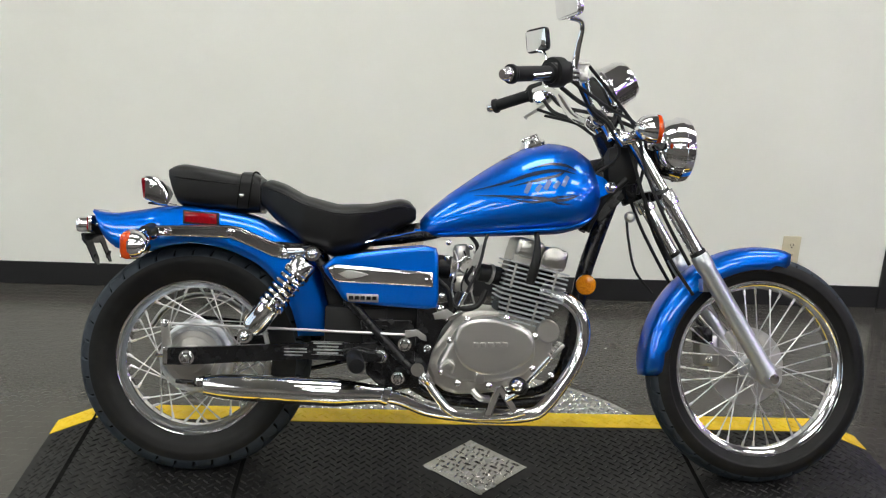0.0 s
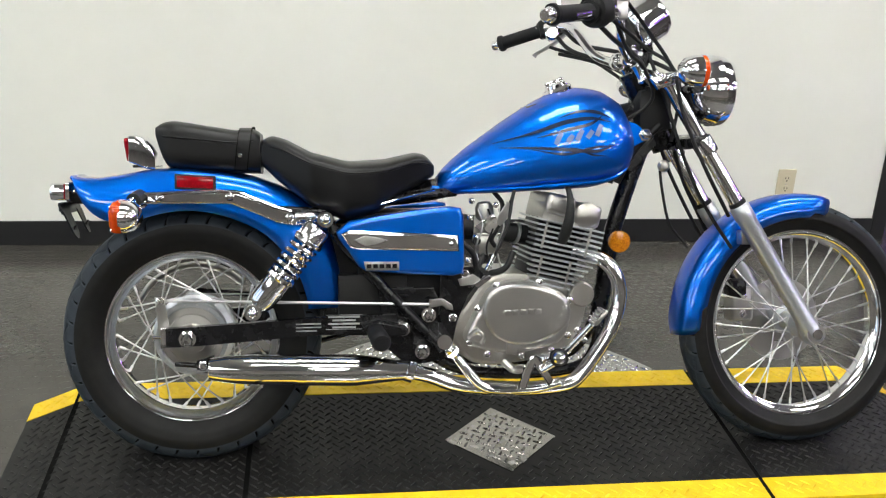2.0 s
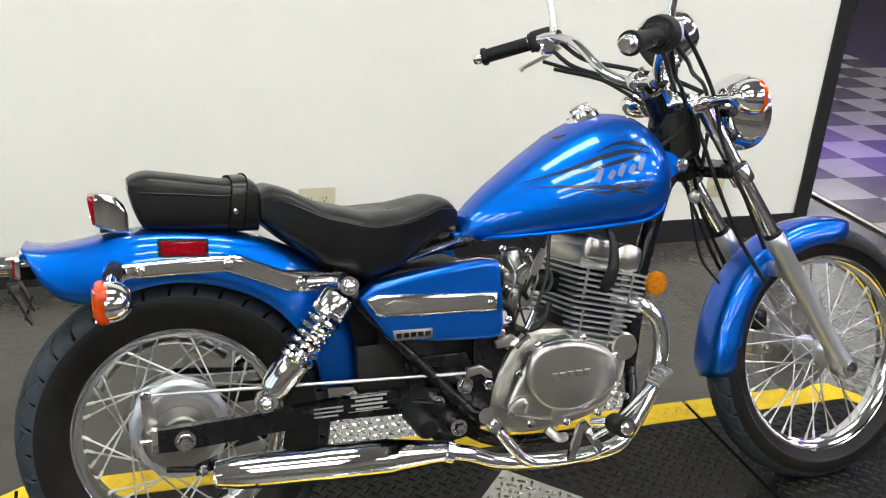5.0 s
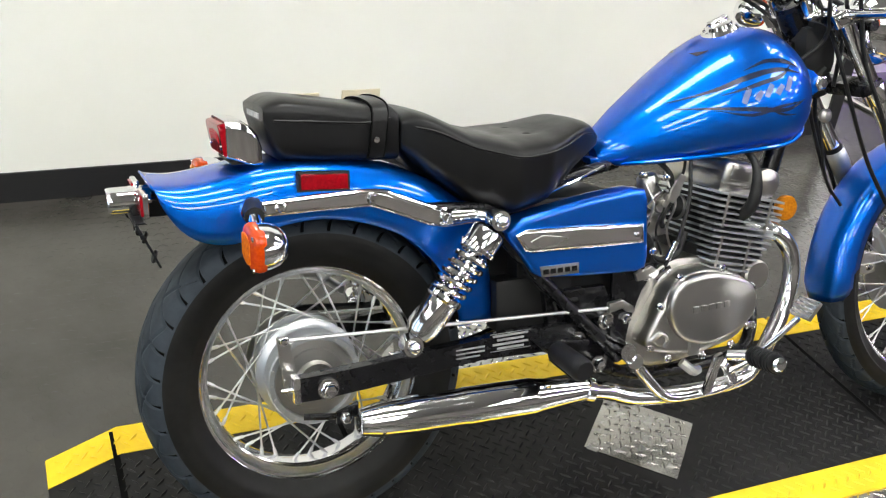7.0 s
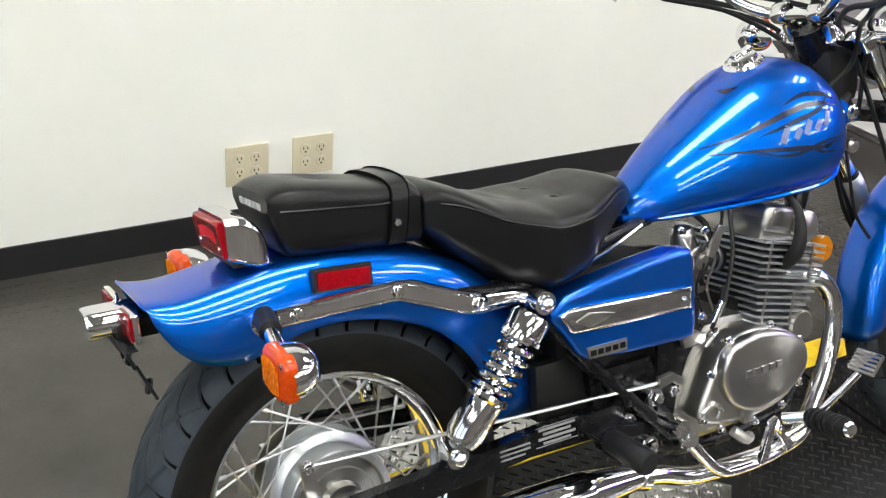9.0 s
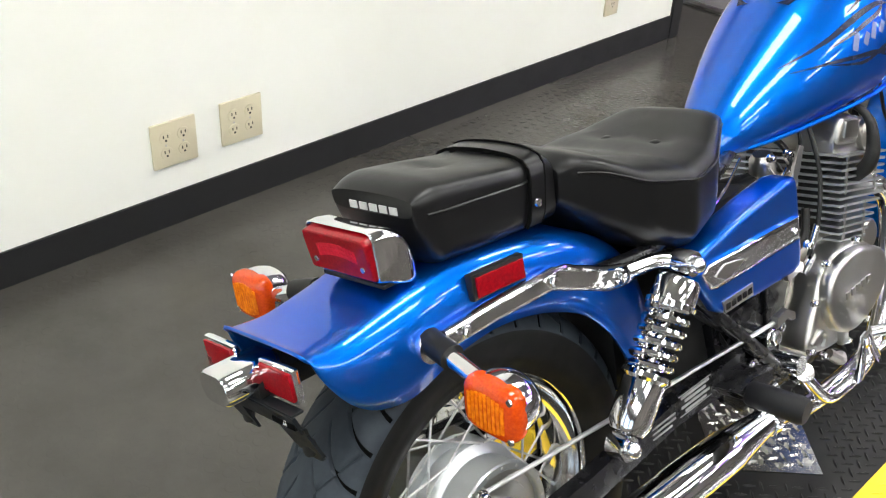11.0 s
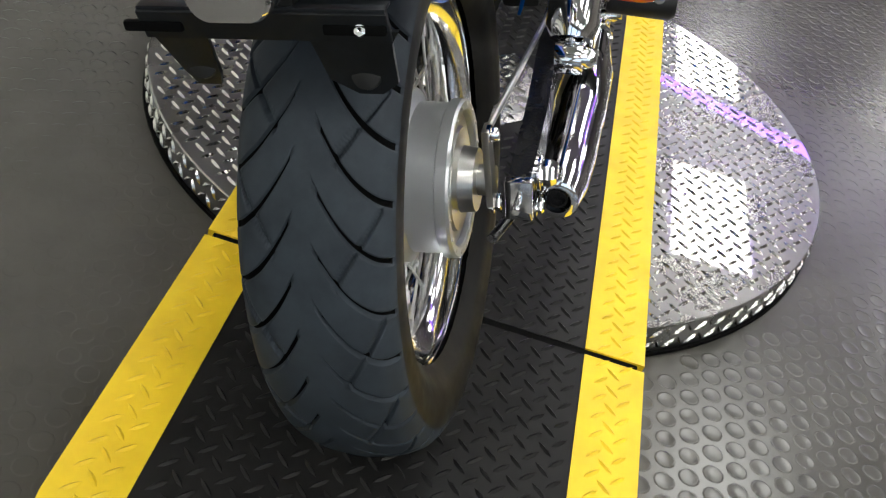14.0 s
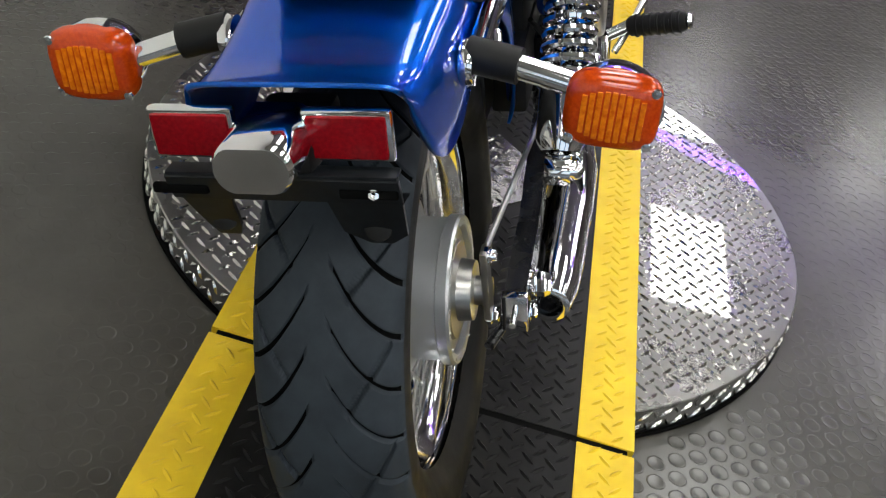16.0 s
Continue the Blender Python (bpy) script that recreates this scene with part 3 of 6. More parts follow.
def tank():
    top = [(0.579, 0.675), (0.6, 0.703), (0.646, 0.743), (0.733, 0.806), (0.805, 0.853), (0.856, 0.878), (0.915, 0.891), (0.968, 0.884), (1.015, 0.855), (1.039, 0.812), (1.05, 0.757)]
    bot = [(0.579, 0.631), (0.725, 0.636), (0.94, 0.648), (1.0, 0.666), (1.03, 0.695), (1.05, 0.735)]
    wid = [(0.579, 0.036), (0.61, 0.058), (0.66, 0.079), (0.75, 0.111), (0.85, 0.138), (0.93, 0.147), (0.98, 0.141), (1.02, 0.118), (1.04, 0.09), (1.05, 0.045)]
    loops = []
    xs = [0.579, 0.583, 0.592, 0.61] + [0.63 + 0.02 * k for k in range(19)] + [1.003, 1.015, 1.025, 1.034, 1.041, 1.047, 1.05]
    for x in xs:
        t, b, w = lerp(top, x), lerp(bot, x), lerp(wid, x)
        h = t - b
        ring = []
        for k in range(40):
            a = 2 * math.pi * k / 40
            c, s = math.cos(a), math.sin(a)
            zc = b + h * 0.36
            y = w * math.copysign(abs(c) ** (0.82 if s > 0 else 0.42), c)
            z = zc + (h * 0.64 * s if s > 0 else h * 0.36 * math.copysign(abs(s) ** 0.8, s))
            ring.append((x, y, z))
        loops.append(ring)
    bm = bmesh.new()
    rings(bm, loops)
    bmesh.ops.smooth_vert(bm, verts=bm.verts, factor=0.4, use_axis_x=False, use_axis_y=True, use_axis_z=True)
    ob = part("fuel_tank", bm, blue, bike, "glossy candy blue teardrop fuel tank", smooth=70)
    return ob


fuel_tank = tank()
TANK_Y = -0.016


def seat_pad(name, top, bot, wid, xs, crown, label, taper=0.8, dish=0.0, dimples=()):
    loops = []
    for x in xs:
        t, b, w = lerp(top, x), lerp(bot, x), lerp(wid, x)
        ring = []
        n = 72
        for k in range(n):
            a = 2 * math.pi * k / n
            c, s = math.cos(a), math.sin(a)
            e = 0.36
            y = w * math.copysign(abs(c) ** e, c) * (taper + (1 - taper) * (s * 0.5 + 0.5 if s < 0.5 else 0.75))
            z = (t + b) / 2 + (t - b) / 2 * math.copysign(abs(s) ** 0.4, s)
            if s > 0:
                z += crown * (1 - (y / w) ** 2) - dish * max(0, 1 - (y / w) ** 2 * 2)
            ring.append((x, y, z))
        loops.append(ring)
    bm = bmesh.new()
    rings(bm, loops)
    for _ in range(3):
        bmesh.ops.smooth_vert(bm, verts=bm.verts, factor=0.5, use_axis_x=True, use_axis_y=True, use_axis_z=True)
    for x, y, deep in dimples:
        for v in bm.verts:
            if v.co.z > (lerp(top, v.co.x) + lerp(bot, v.co.x)) / 2:
                v.co.z -= deep * math.exp(-((v.co.x - x) ** 2 + (v.co.y - y) ** 2) / 0.017 ** 2)
    return part(name, bm, vinyl, bike, label, smooth=80)


def frange(a, b, n):
    return [a + (b - a) * i / (n - 1) for i in range(n)]


seat = seat_pad("rider_seat", [(0.17, 0.755), (0.185, 0.768), (0.224, 0.757), (0.281, 0.727), (0.368, 0.706), (0.454, 0.711), (0.526, 0.727), (0.55, 0.722), (0.568, 0.70)],
                [(0.17, 0.70), (0.205, 0.666), (0.289, 0.601), (0.359, 0.573), (0.429, 0.589), (0.498, 0.637), (0.561, 0.671), (0.568, 0.678)],
                [(0.17, 0.095), (0.2, 0.12), (0.28, 0.16), (0.36, 0.178), (0.43, 0.163), (0.5, 0.12), (0.55, 0.09), (0.568, 0.075)], [0.168, 0.170, 0.176] + frange(0.19, 0.55, 56) + [0.561, 0.566, 0.568], 0.006, "black vinyl rider seat", dimples=((0.43, 0.045, 0.007), (0.43, -0.045, 0.007), (0.33, 0, 0.007)))
pillion = seat_pad("passenger_seat", [(-0.066, 0.787), (-0.055, 0.797), (-0.03, 0.801), (0.025, 0.793), (0.11, 0.779), (0.155, 0.784), (0.168, 0.77)],
                   [(-0.066, 0.765), (-0.057, 0.722), (-0.043, 0.695), (0.023, 0.688), (0.106, 0.684), (0.168, 0.682)],
                   [(-0.065, 0.082), (-0.04, 0.093), (0.05, 0.093), (0.12, 0.09), (0.168, 0.087)], [-0.066, -0.0658, -0.064, -0.060, -0.052, -0.044] + frange(-0.035, 0.15, 30) + [0.16, 0.166, 0.168], 0.004, "black vinyl passenger pad", 0.86, dimples=((0.03, 0, 0.008),))


def rear_fender():
    st = [((-0.253, 0.681), (-0.246, 0.668), 0.084), ((-0.241, 0.677), (-0.237, 0.641), 0.09), ((-0.203, 0.675), (-0.213, 0.604), 0.095), ((-0.165, 0.68), (-0.178, 0.58), 0.097), ((-0.12, 0.688), (-0.13, 0.573), 0.099),
          ((-0.085, 0.694), (-0.085, 0.586), 0.101), ((-0.04, 0.698), (-0.04, 0.597), 0.101), ((0.01, 0.697), (0.02, 0.6), 0.101), ((0.078, 0.69), (0.091, 0.586), 0.101), ((0.15, 0.677), (0.16, 0.556), 0.1),
          ((0.21, 0.655), (0.203, 0.52), 0.1), ((0.259, 0.628), (0.233, 0.482), 0.098), ((0.3, 0.59), (0.255, 0.44), 0.096), ((0.325, 0.545), (0.266, 0.405), 0.094), ((0.347, 0.458), (0.271, 0.385), 0.09), ((0.356, 0.372), (0.272, 0.37), 0.085)]
    tops = spline([(a[0], w, a[1]) for a, b, w in st], 3)
    lows = spline([(b[0], w, b[1]) for a, b, w in st], 3)
    loops = []
    for tp, lo in zip(tops, lows):
        w = tp.y
        ring = []
        T, L = Vector((tp.x, 0, tp.z)), Vector((lo.x, 0, lo.z))
        prof = [(1.0, 1.0), (1.0, 0.8), (0.99, 0.6), (0.972, 0.42), (0.94, 0.27), (0.89, 0.16), (0.82, 0.088), (0.76, 0.056), (0.68, 0.036), (0.5, 0.018), (0.25, 0.005), (0, 0)]
        for f, d in prof:
            p = T.lerp(L, d)
            ring.append((p.x, -w * f, p.z))
        ring += [(x, -y, z) for x, y, z in ring[-2::-1]]
        loops.append(ring)
    bm = bmesh.new()
    rings(bm, loops, closed=False, caps=False)
    ob = part("rear_fender", bm, blue, bike, "glossy blue rear fender with a flared tail", smooth=80)
    so = ob.modifiers.new("thick", "SOLIDIFY")
    so.thickness, so.offset = 0.004, -1
    return ob


rear_fender_ob = rear_fender()


def front_fender():
    loops = []
    rim_r = 0.328
    for k in range(37):
        a = radians(184 - (184 - 75) * k / 36)
        end = min(k, 36 - k) / 36
        w = 0.056 * min(1, 0.72 + end * 5)
        drop = 0.062 if 4 < k < 33 else 0.05
        ring = []
        for f, d in [(1, 1), (1, 0.72), (0.985, 0.5), (0.93, 0.3), (0.8, 0.14), (0.55, 0.05), (0.28, 0.012), (0, 0)]:
            r = rim_r - drop * d
            ring.append((FW[0] + r * math.cos(a), -w * f, FW[1] + r * math.sin(a)))
        ring += [(x, -y, z) for x, y, z in ring[-2::-1]]
        loops.append(ring)
    bm = bmesh.new()
    rings(bm, loops, closed=False, caps=False)
    ob = part("front_fender", bm, blue, bike, "glossy blue front fender", smooth=80)
    so = ob.modifiers.new("thick", "SOLIDIFY")
    so.thickness, so.offset = 0.003, -1
    return ob


STEER = 5.0
steer_at = Vector((1.108, 0, 0.84))
steer_axis = Vector((0.386, 0, -0.594)).normalized()
steer = Matrix.Translation(steer_at) @ Matrix.Rotation(radians(-STEER), 4, steer_axis) @ Matrix.Translation(-steer_at)
front_fender().matrix_local = steer
front_wheel.matrix_local = steer @ Matrix.Translation((FW[0], 0, FW[1]))


def both(fn):
    """Runs a builder for the right (-1) and the left (+1) side."""
    fn(-1)
    fn(1)


def bolt(parent, x, y, z, r=0.011, name="bolt", material=None, side=-1, h=0.008):
    bm = lathe([(0, -0.004), (r * 1.35, -0.004), (r * 1.35, 0), (r, 0.001), (r, h * 0.6), (r * 0.75, h), (0, h * 1.1)], 6 if r > 0.007 else 12, Matrix.Translation((x, y, z)) @ Matrix.Rotation(radians(90 if side < 0 else -90), 4, "X"))
    return part(name, bm, material or chrome, parent)


# tank trims
part("tank_seam", tube([(0.583, -0.03, 0.64), (0.66, -0.069, 0.643), (0.76, -0.1, 0.649), (0.87, -0.125, 0.658), (0.95, -0.13, 0.666), (1.0, -0.113, 0.683), (1.03, -0.078, 0.708)], 0.0045, 8), blue, fuel_tank)
part("tank_seam", tube([mirrored(p) for p in [(0.583, -0.03, 0.64), (0.66, -0.069, 0.643), (0.76, -0.1, 0.649), (0.87, -0.125, 0.658), (0.95, -0.13, 0.666), (1.0, -0.113, 0.683), (1.03, -0.078, 0.708)]], 0.0045, 8), blue, fuel_tank)
cap_m = Matrix.Translation((0.87, -0.012, 0.879)) @ Matrix.Rotation(radians(5), 4, "X") @ Matrix.Rotation(radians(-22), 4, "Y")
fuel_cap = part("fuel_cap", lathe([(0, -0.004), (0.036, -0.004), (0.037, 0.004), (0.033, 0.01), (0.027, 0.011), (0.025, 0.018), (0.02, 0.021), (0, 0.022)], 32, cap_m), chrome, fuel_tank, "chrome fuel filler cap")
part("cap_lever", box(0, 0, 0.025, 0.046, 0.012, 0.008, 0.003, cap_m), chrome, fuel_cap)
part("tank_ear", prism([(1.0, 0.815), (1.045, 0.80), (1.075, 0.778), (1.07, 0.762), (1.03, 0.742), (1.0, 0.74)], -0.086, -0.08, 0.001), blue, fuel_tank)
bolt(fuel_tank, 1.066, -0.09, 0.774, 0.012)
part("tank_tail", box(0.588, 0, 0.648, 0.05, 0.075, 0.012, 0.004), blue, fuel_tank)


def on_tank(x, z, lift=0.0012, side=-1):
    """The skin of the tank at x, z on one flank."""
    start = Vector((x, side * 0.4, z))
    hit, place, normal, _ = fuel_tank.ray_cast(start, Vector((0, -side, 0)))
    return place + normal * lift if hit else None


def decal(name, pts, widths, material, label="", n=8):
    """A thin ribbon that lies on the tank's flank."""
    for side in (-1, 1):
        path = spline([(x, 0, z) for x, z in pts], n)
        bm = bmesh.new()
        prev = None
        for i, p in enumerate(path):
            q = path[min(i + 1, len(path) - 1)] - path[max(i - 1, 0)]
            nrm = Vector((-q.z, 0, q.x)).normalized()
            s = i / (len(path) - 1) * (len(widths) - 1)
            k = min(int(s), len(widths) - 2)
            w = widths[k] + (widths[k + 1] - widths[k]) * (s - k)
            a, b = p + nrm * w / 2, p - nrm * w / 2
            a, b = on_tank(a.x, a.z, side=side), on_tank(b.x, b.z, side=side)
            if a is None or b is None:
                prev = None
                continue
            cur = (bm.verts.new(a), bm.verts.new(b))
            if prev:
                bm.faces.new((prev[0], prev[1], cur[1], cur[0]))
            prev = cur
        part(name, bm, material, fuel_tank, label, smooth=80)


bpy.context.view_layer.update()
flames = [([(0.78, 0.752), (0.85, 0.775), (0.91, 0.80), (0.96, 0.81), (1.0, 0.802)], [0.001, 0.006, 0.01, 0.008, 0.001]),
          ([(0.86, 0.765), (0.92, 0.785), (0.96, 0.798), (0.985, 0.818)], [0.001, 0.008, 0.007, 0.001]),
          ([(0.9, 0.81), (0.94, 0.826), (0.975, 0.824), (1.0, 0.812)], [0.001, 0.006, 0.008, 0.001]),
          ([(0.79, 0.742), (0.85, 0.742), (0.92, 0.738), (0.97, 0.735), (1.01, 0.752)], [0.001, 0.005, 0.009, 0.007, 0.001]),
          ([(0.85, 0.738), (0.91, 0.728), (0.96, 0.742), (1.0, 0.748)], [0.001, 0.006, 0.006, 0.001]),
          ([(0.93, 0.742), (0.96, 0.727), (0.99, 0.724)], [0.001, 0.005, 0.001]),
          ([(0.765, 0.785), (0.8, 0.806), (0.84, 0.832), (0.87, 0.846)], [0.001, 0.006, 0.007, 0.001])]
for pts, ws in flames:
    decal("flame_decal", [(x - 0.03 - 0.22 * (1.0 - x), z) for x, z in pts], ws, decal_black, "dark flame stripe decal")
# plain strokes where the model script stands
for k, (x, h) in enumerate([(0.84, 0.028), (0.866, 0.017), (0.888, 0.024), (0.911, 0.017), (0.933, 0.026)]):
    z = 0.75 + k * 0.005
    decal("script_stroke", [(x, z), (x + 0.006, z + h * 0.5), (x + 0.013, z + h)], [0.011, 0.012, 0.01], decal_silver, "dull silver bar of the model mark", n=4)

fuel_tank.location.y = TANK_Y
# seat trims
bpy.context.view_layer.update()
for pad_ob, x, y in ((seat, 0.43, 0.045), (seat, 0.43, -0.045), (seat, 0.33, 0.0), (pillion, 0.03, 0.0)):
    hit, place, normal, _ = pad_ob.ray_cast(Vector((x, y, 1.2)), Vector((0, 0, -1)))
    part("seat_button", lathe([(0, -0.002), (0.009, -0.002), (0.009, 0.0005), (0.006, 0.0022), (0, 0.003)], 14, Matrix.Translation(place)), vinyl, pad_ob)


def around(ob, x, z0, lift, n=22, slant=0.0, a0=-20, a1=200):
    """A line over a pad at x, from low on one flank to low on the other."""
    out = []
    for i in range(n):
        a = radians(a0 + (a1 - a0) * i / (n - 1))
        d = Vector((0, math.cos(a), math.sin(a)))
        o = Vector((x, 0, z0))
        hit, place, normal, _ = ob.ray_cast(o + d * 0.4, -d)
        if hit:
            p = place + d * lift
            out.append(Vector((p.x + slant * (p.z - z0), p.y, p.z)))
    return out


def band(name, ob, x, z0, width, thick, material, label, slant=0.0, a0=-20, a1=200):
    bm = bmesh.new()
    loops = []
    inner, outer = around(ob, x, z0, 0.0005, 30, slant, a0, a1), around(ob, x, z0, thick, 30, slant, a0, a1)
    for a, b in zip(inner, outer):
        h = Vector((width / 2, 0, 0))
        loops.append([a - h, a + h, b + h * 0.9, b - h * 0.9])
    rings(bm, loops)
    return part(name, bm, material, ob, label, smooth=50)


bpy.context.view_layer.update()
strap = band("strap", pillion, 0.128, 0.735, 0.03, 0.005, vinyl, "black vinyl grab strap with snaps", 0.12, -28, 208)
for x in (0.114, 0.142):
    band("stitching", pillion, x, 0.735, 0.0022, 0.0062, black_and_shade_rubber, "", 0.12, -28, 208)
for s in (-1, 1):
    part("snap", lathe([(0, 0), (0.006, 0), (0.005, 0.003), (0, 0.0035)], 14, Matrix.Translation((0.122, s * 0.0915, 0.725)) @ Matrix.Rotation(radians(90 if s < 0 else -90), 4, "X")), chrome, strap)


def piping(ob, xs, z_of, name="piping"):
    """The raised seam round the upper edge of a pad."""
    for s in (-1, 1):
        pts = []
        for x in xs:
            z = z_of(x)
            hit, place, normal, _ = ob.ray_cast(Vector((x, s * 0.4, z)), Vector((0, -s, 0)))
            if hit:
                pts.append(place + normal * 0.0006)
        if len(pts) > 3:
            part(name, tube(pts, 0.0022, 6, 3), vinyl, ob)


piping(seat, frange(0.19, 0.55, 14), lambda x: lerp([(0.18, 0.745), (0.224, 0.735), (0.281, 0.706), (0.368, 0.684), (0.454, 0.69), (0.526, 0.71), (0.55, 0.705)], x))
piping(pillion, frange(-0.05, 0.15, 9), lambda x: lerp([(-0.05, 0.767), (0.025, 0.761), (0.11, 0.753), (0.155, 0.76)], x))
for k in range(5):
    part("maker_mark", box(-0.0663, 0.034 - 0.019 * k, 0.772, 0.002, 0.014, 0.0095, 0.0005), white_mark, pillion, "pale block of the seat's maker mark")

# side covers
def side_cover(s):
    poly = [(0.344, 0.566), (0.374, 0.590), (0.44, 0.602), (0.52, 0.614), (0.6, 0.622), (0.628, 0.618), (0.634, 0.6), (0.637, 0.49), (0.632, 0.468), (0.61, 0.463), (0.503, 0.468), (0.41, 0.477), (0.395, 0.487), (0.37, 0.525), (0.35, 0.55)]
    y0, y1 = (s * 0.11, s * 0.163)
    c = part("side_cover", prism(poly, y0, y1, 0.012, 4), blue, bike, "glossy blue side cover with a chrome band", smooth=50)
    bandp = [(0.356, 0.562), (0.376, 0.571), (0.62, 0.557), (0.622, 0.52), (0.39, 0.527), (0.375, 0.532)]
    part("chrome_band", prism(bandp, s * 0.16, s * 0.169, 0.0075, 4), chrome, c)
    part("crest", prism([(0.385, 0.548), (0.41, 0.558), (0.44, 0.553), (0.46, 0.547), (0.44, 0.54), (0.41, 0.534)], s * 0.167, s * 0.171, 0.001), satin, c)
    bd = part("badge", prism([(0.406, 0.499), (0.486, 0.498), (0.486, 0.478), (0.411, 0.479)], s * 0.162, s * 0.1655, 0.0008), satin, c, "silver badge with a dark maker mark")
    for k in range(5):
        part("mark", box(0.418 + 0.0145 * k, s * 0.166, 0.4885, 0.0105, 0.0012, 0.009), black, bd)
    for x, z in ((0.605, 0.538), (0.645, 0.5)):
        bolt(c, x, s * 0.166, z, 0.005, "screw", side=s)
    c.location = (-0.01, 0, -0.012)


both(side_cover)

# ---- frame ----
frame_ob = part("frame", tube([(1.10, 0, 0.84), (0.95, 0, 0.80), (0.75, 0, 0.70), (0.58, 0, 0.645), (0.35, 0, 0.62)], 0.026, 12), black, bike, "black painted steel tube frame")
part("steering_head", rod((1.065, 0, 0.93), (1.155, 0, 0.745), 0.034, 20), black, frame_ob)
part("gusset", prism([(1.09, 0.87), (0.98, 0.80), (0.98, 0.75), (1.06, 0.68), (1.13, 0.76)], -0.022, 0.022, 0.004), black, frame_ob)
part("down_tube", tube([(1.115, 0, 0.81), (1.06, 0, 0.66), (1.02, 0, 0.53), (1.0, 0, 0.40), (0.985, 0, 0.31)], 0.021, 12), black, frame_ob)


def frame_side(s):
    part("cradle_tube", tube([(0.985, s * 0.02, 0.32), (0.965, s * 0.055, 0.26), (0.92, s * 0.075, 0.218), (0.8, s * 0.08, 0.205), (0.65, s * 0.085, 0.215), (0.56, s * 0.095, 0.26), (0.54, s * 0.1, 0.33)], 0.0135, 10), black, frame_ob)
    part("diagonal_tube", tube([(0.315, s * 0.12, 0.585), (0.345, s * 0.132, 0.535), (0.46, s * 0.14, 0.405), (0.58, s * 0.142, 0.28)], 0.0125, 10), black, frame_ob)
    part("seat_rail", tube([(0.62, s * 0.05, 0.64), (0.5, s * 0.085, 0.628), (0.33, s * 0.115, 0.598), (0.2, s * 0.105, 0.6)], 0.0115, 10), black, frame_ob)
    part("seat_trim", tube([(0.565, s * 0.1, 0.646), (0.48, s * 0.125, 0.626), (0.4, s * 0.133, 0.604)], 0.0024, 8), chrome, frame_ob)
    pl = part("pivot_plate", prism([(0.43, 0.42), (0.56, 0.42), (0.6, 0.33), (0.585, 0.25), (0.5, 0.235), (0.45, 0.28)], s * 0.1, s * 0.118, 0.003), black, frame_ob)
    for x, z in ((0.545, 0.361), (0.485, 0.33), (0.53, 0.276)):
        bolt(pl, x, s * 0.15, z, 0.0125, "bolt", chrome, s, 0.012)
        part("spacer", lathe([(0, 0), (0.017, 0), (0.017, 0.034), (0, 0.034)], 16, Matrix.Translation((x, s * 0.116, z)) @ Matrix.Rotation(radians(90 if s < 0 else -90), 4, "X")), chrome, pl)


both(frame_side)
part("battery_box", box(0.49, 0, 0.475, 0.21, 0.19, 0.24, 0.012), black_plastic, frame_ob)
part("tool_tray", box(0.42, -0.075, 0.4, 0.16, 0.05, 0.1, 0.008), black_plastic, frame_ob)
part("air_duct", tube([(0.6, -0.03, 0.56), (0.65, -0.04, 0.555), (0.69, -0.045, 0.55)], 0.03, 16), black_plastic, frame_ob)
for k, (a, b) in enumerate([((0.40, -0.1, 0.46), (0.5, -0.12, 0.40)), ((0.6, -0.09, 0.46), (0.585, -0.11, 0.37)), ((0.44, -0.1, 0.44), (0.47, -0.115, 0.37))]):
    part("wire", tube([a, ((a[0] + b[0]) / 2, a[1] - 0.02, (a[2] + b[2]) / 2 - 0.02), b], 0.004, 7), black_plastic, frame_ob)
# bracket with a white label
part("inner_fender", prism([(0.272, 0.37), (0.275, 0.47), (0.33, 0.56), (0.4, 0.56), (0.4, 0.37)], -0.055, 0.055, 0.004), black_plastic, frame_ob)

# swing arm
swing = part("swing_arm", rod((0.485, -0.13, 0.335), (0.485, 0.13, 0.335), 0.022, 16), black, bike, "black steel swing arm")


def arm(s):
    loops = []
    for x, z, h, w in ((-0.045, 0.318, 0.042, 0.022), (0.0, 0.319, 0.044, 0.024), (0.1, 0.325, 0.042, 0.024), (0.3, 0.337, 0.04, 0.024), (0.49, 0.336, 0.05, 0.026)):
        y = s * (0.129 if x < 0.2 else 0.122)
        loops.append([(x, y - w / 2, z - h / 2), (x, y + w / 2, z - h / 2), (x, y + w / 2, z + h / 2), (x, y - w / 2, z + h / 2)])
    bm = bmesh.new()
    rings(bm, loops)
    bmesh.ops.bevel(bm, geom=[e for e in bm.edges if e.calc_face_angle(0) > 0.8], offset=0.003, segments=2, affect="EDGES")
    part("arm", bm, black, swing, smooth=40)
    bolt(swing, 0.003, s * 0.146, 0.316, 0.014, "axle_nut", chrome, s, 0.016)
    part("axle_washer", lathe([(0, 0), (0.019, 0), (0.019, 0.004), (0, 0.004)], 20, Matrix.Translation((0.003, s * 0.141, 0.316)) @ Matrix.Rotation(radians(90 if s < 0 else -90), 4, "X")), chrome, swing)
    part("chain_adjuster", box(-0.05, s * 0.129, 0.318, 0.012, 0.028, 0.046, 0.002), chrome, swing)
    part("adjuster_bolt", rod((-0.03, s * 0.129, 0.318), (-0.075, s * 0.129, 0.318), 0.004), chrome, swing)


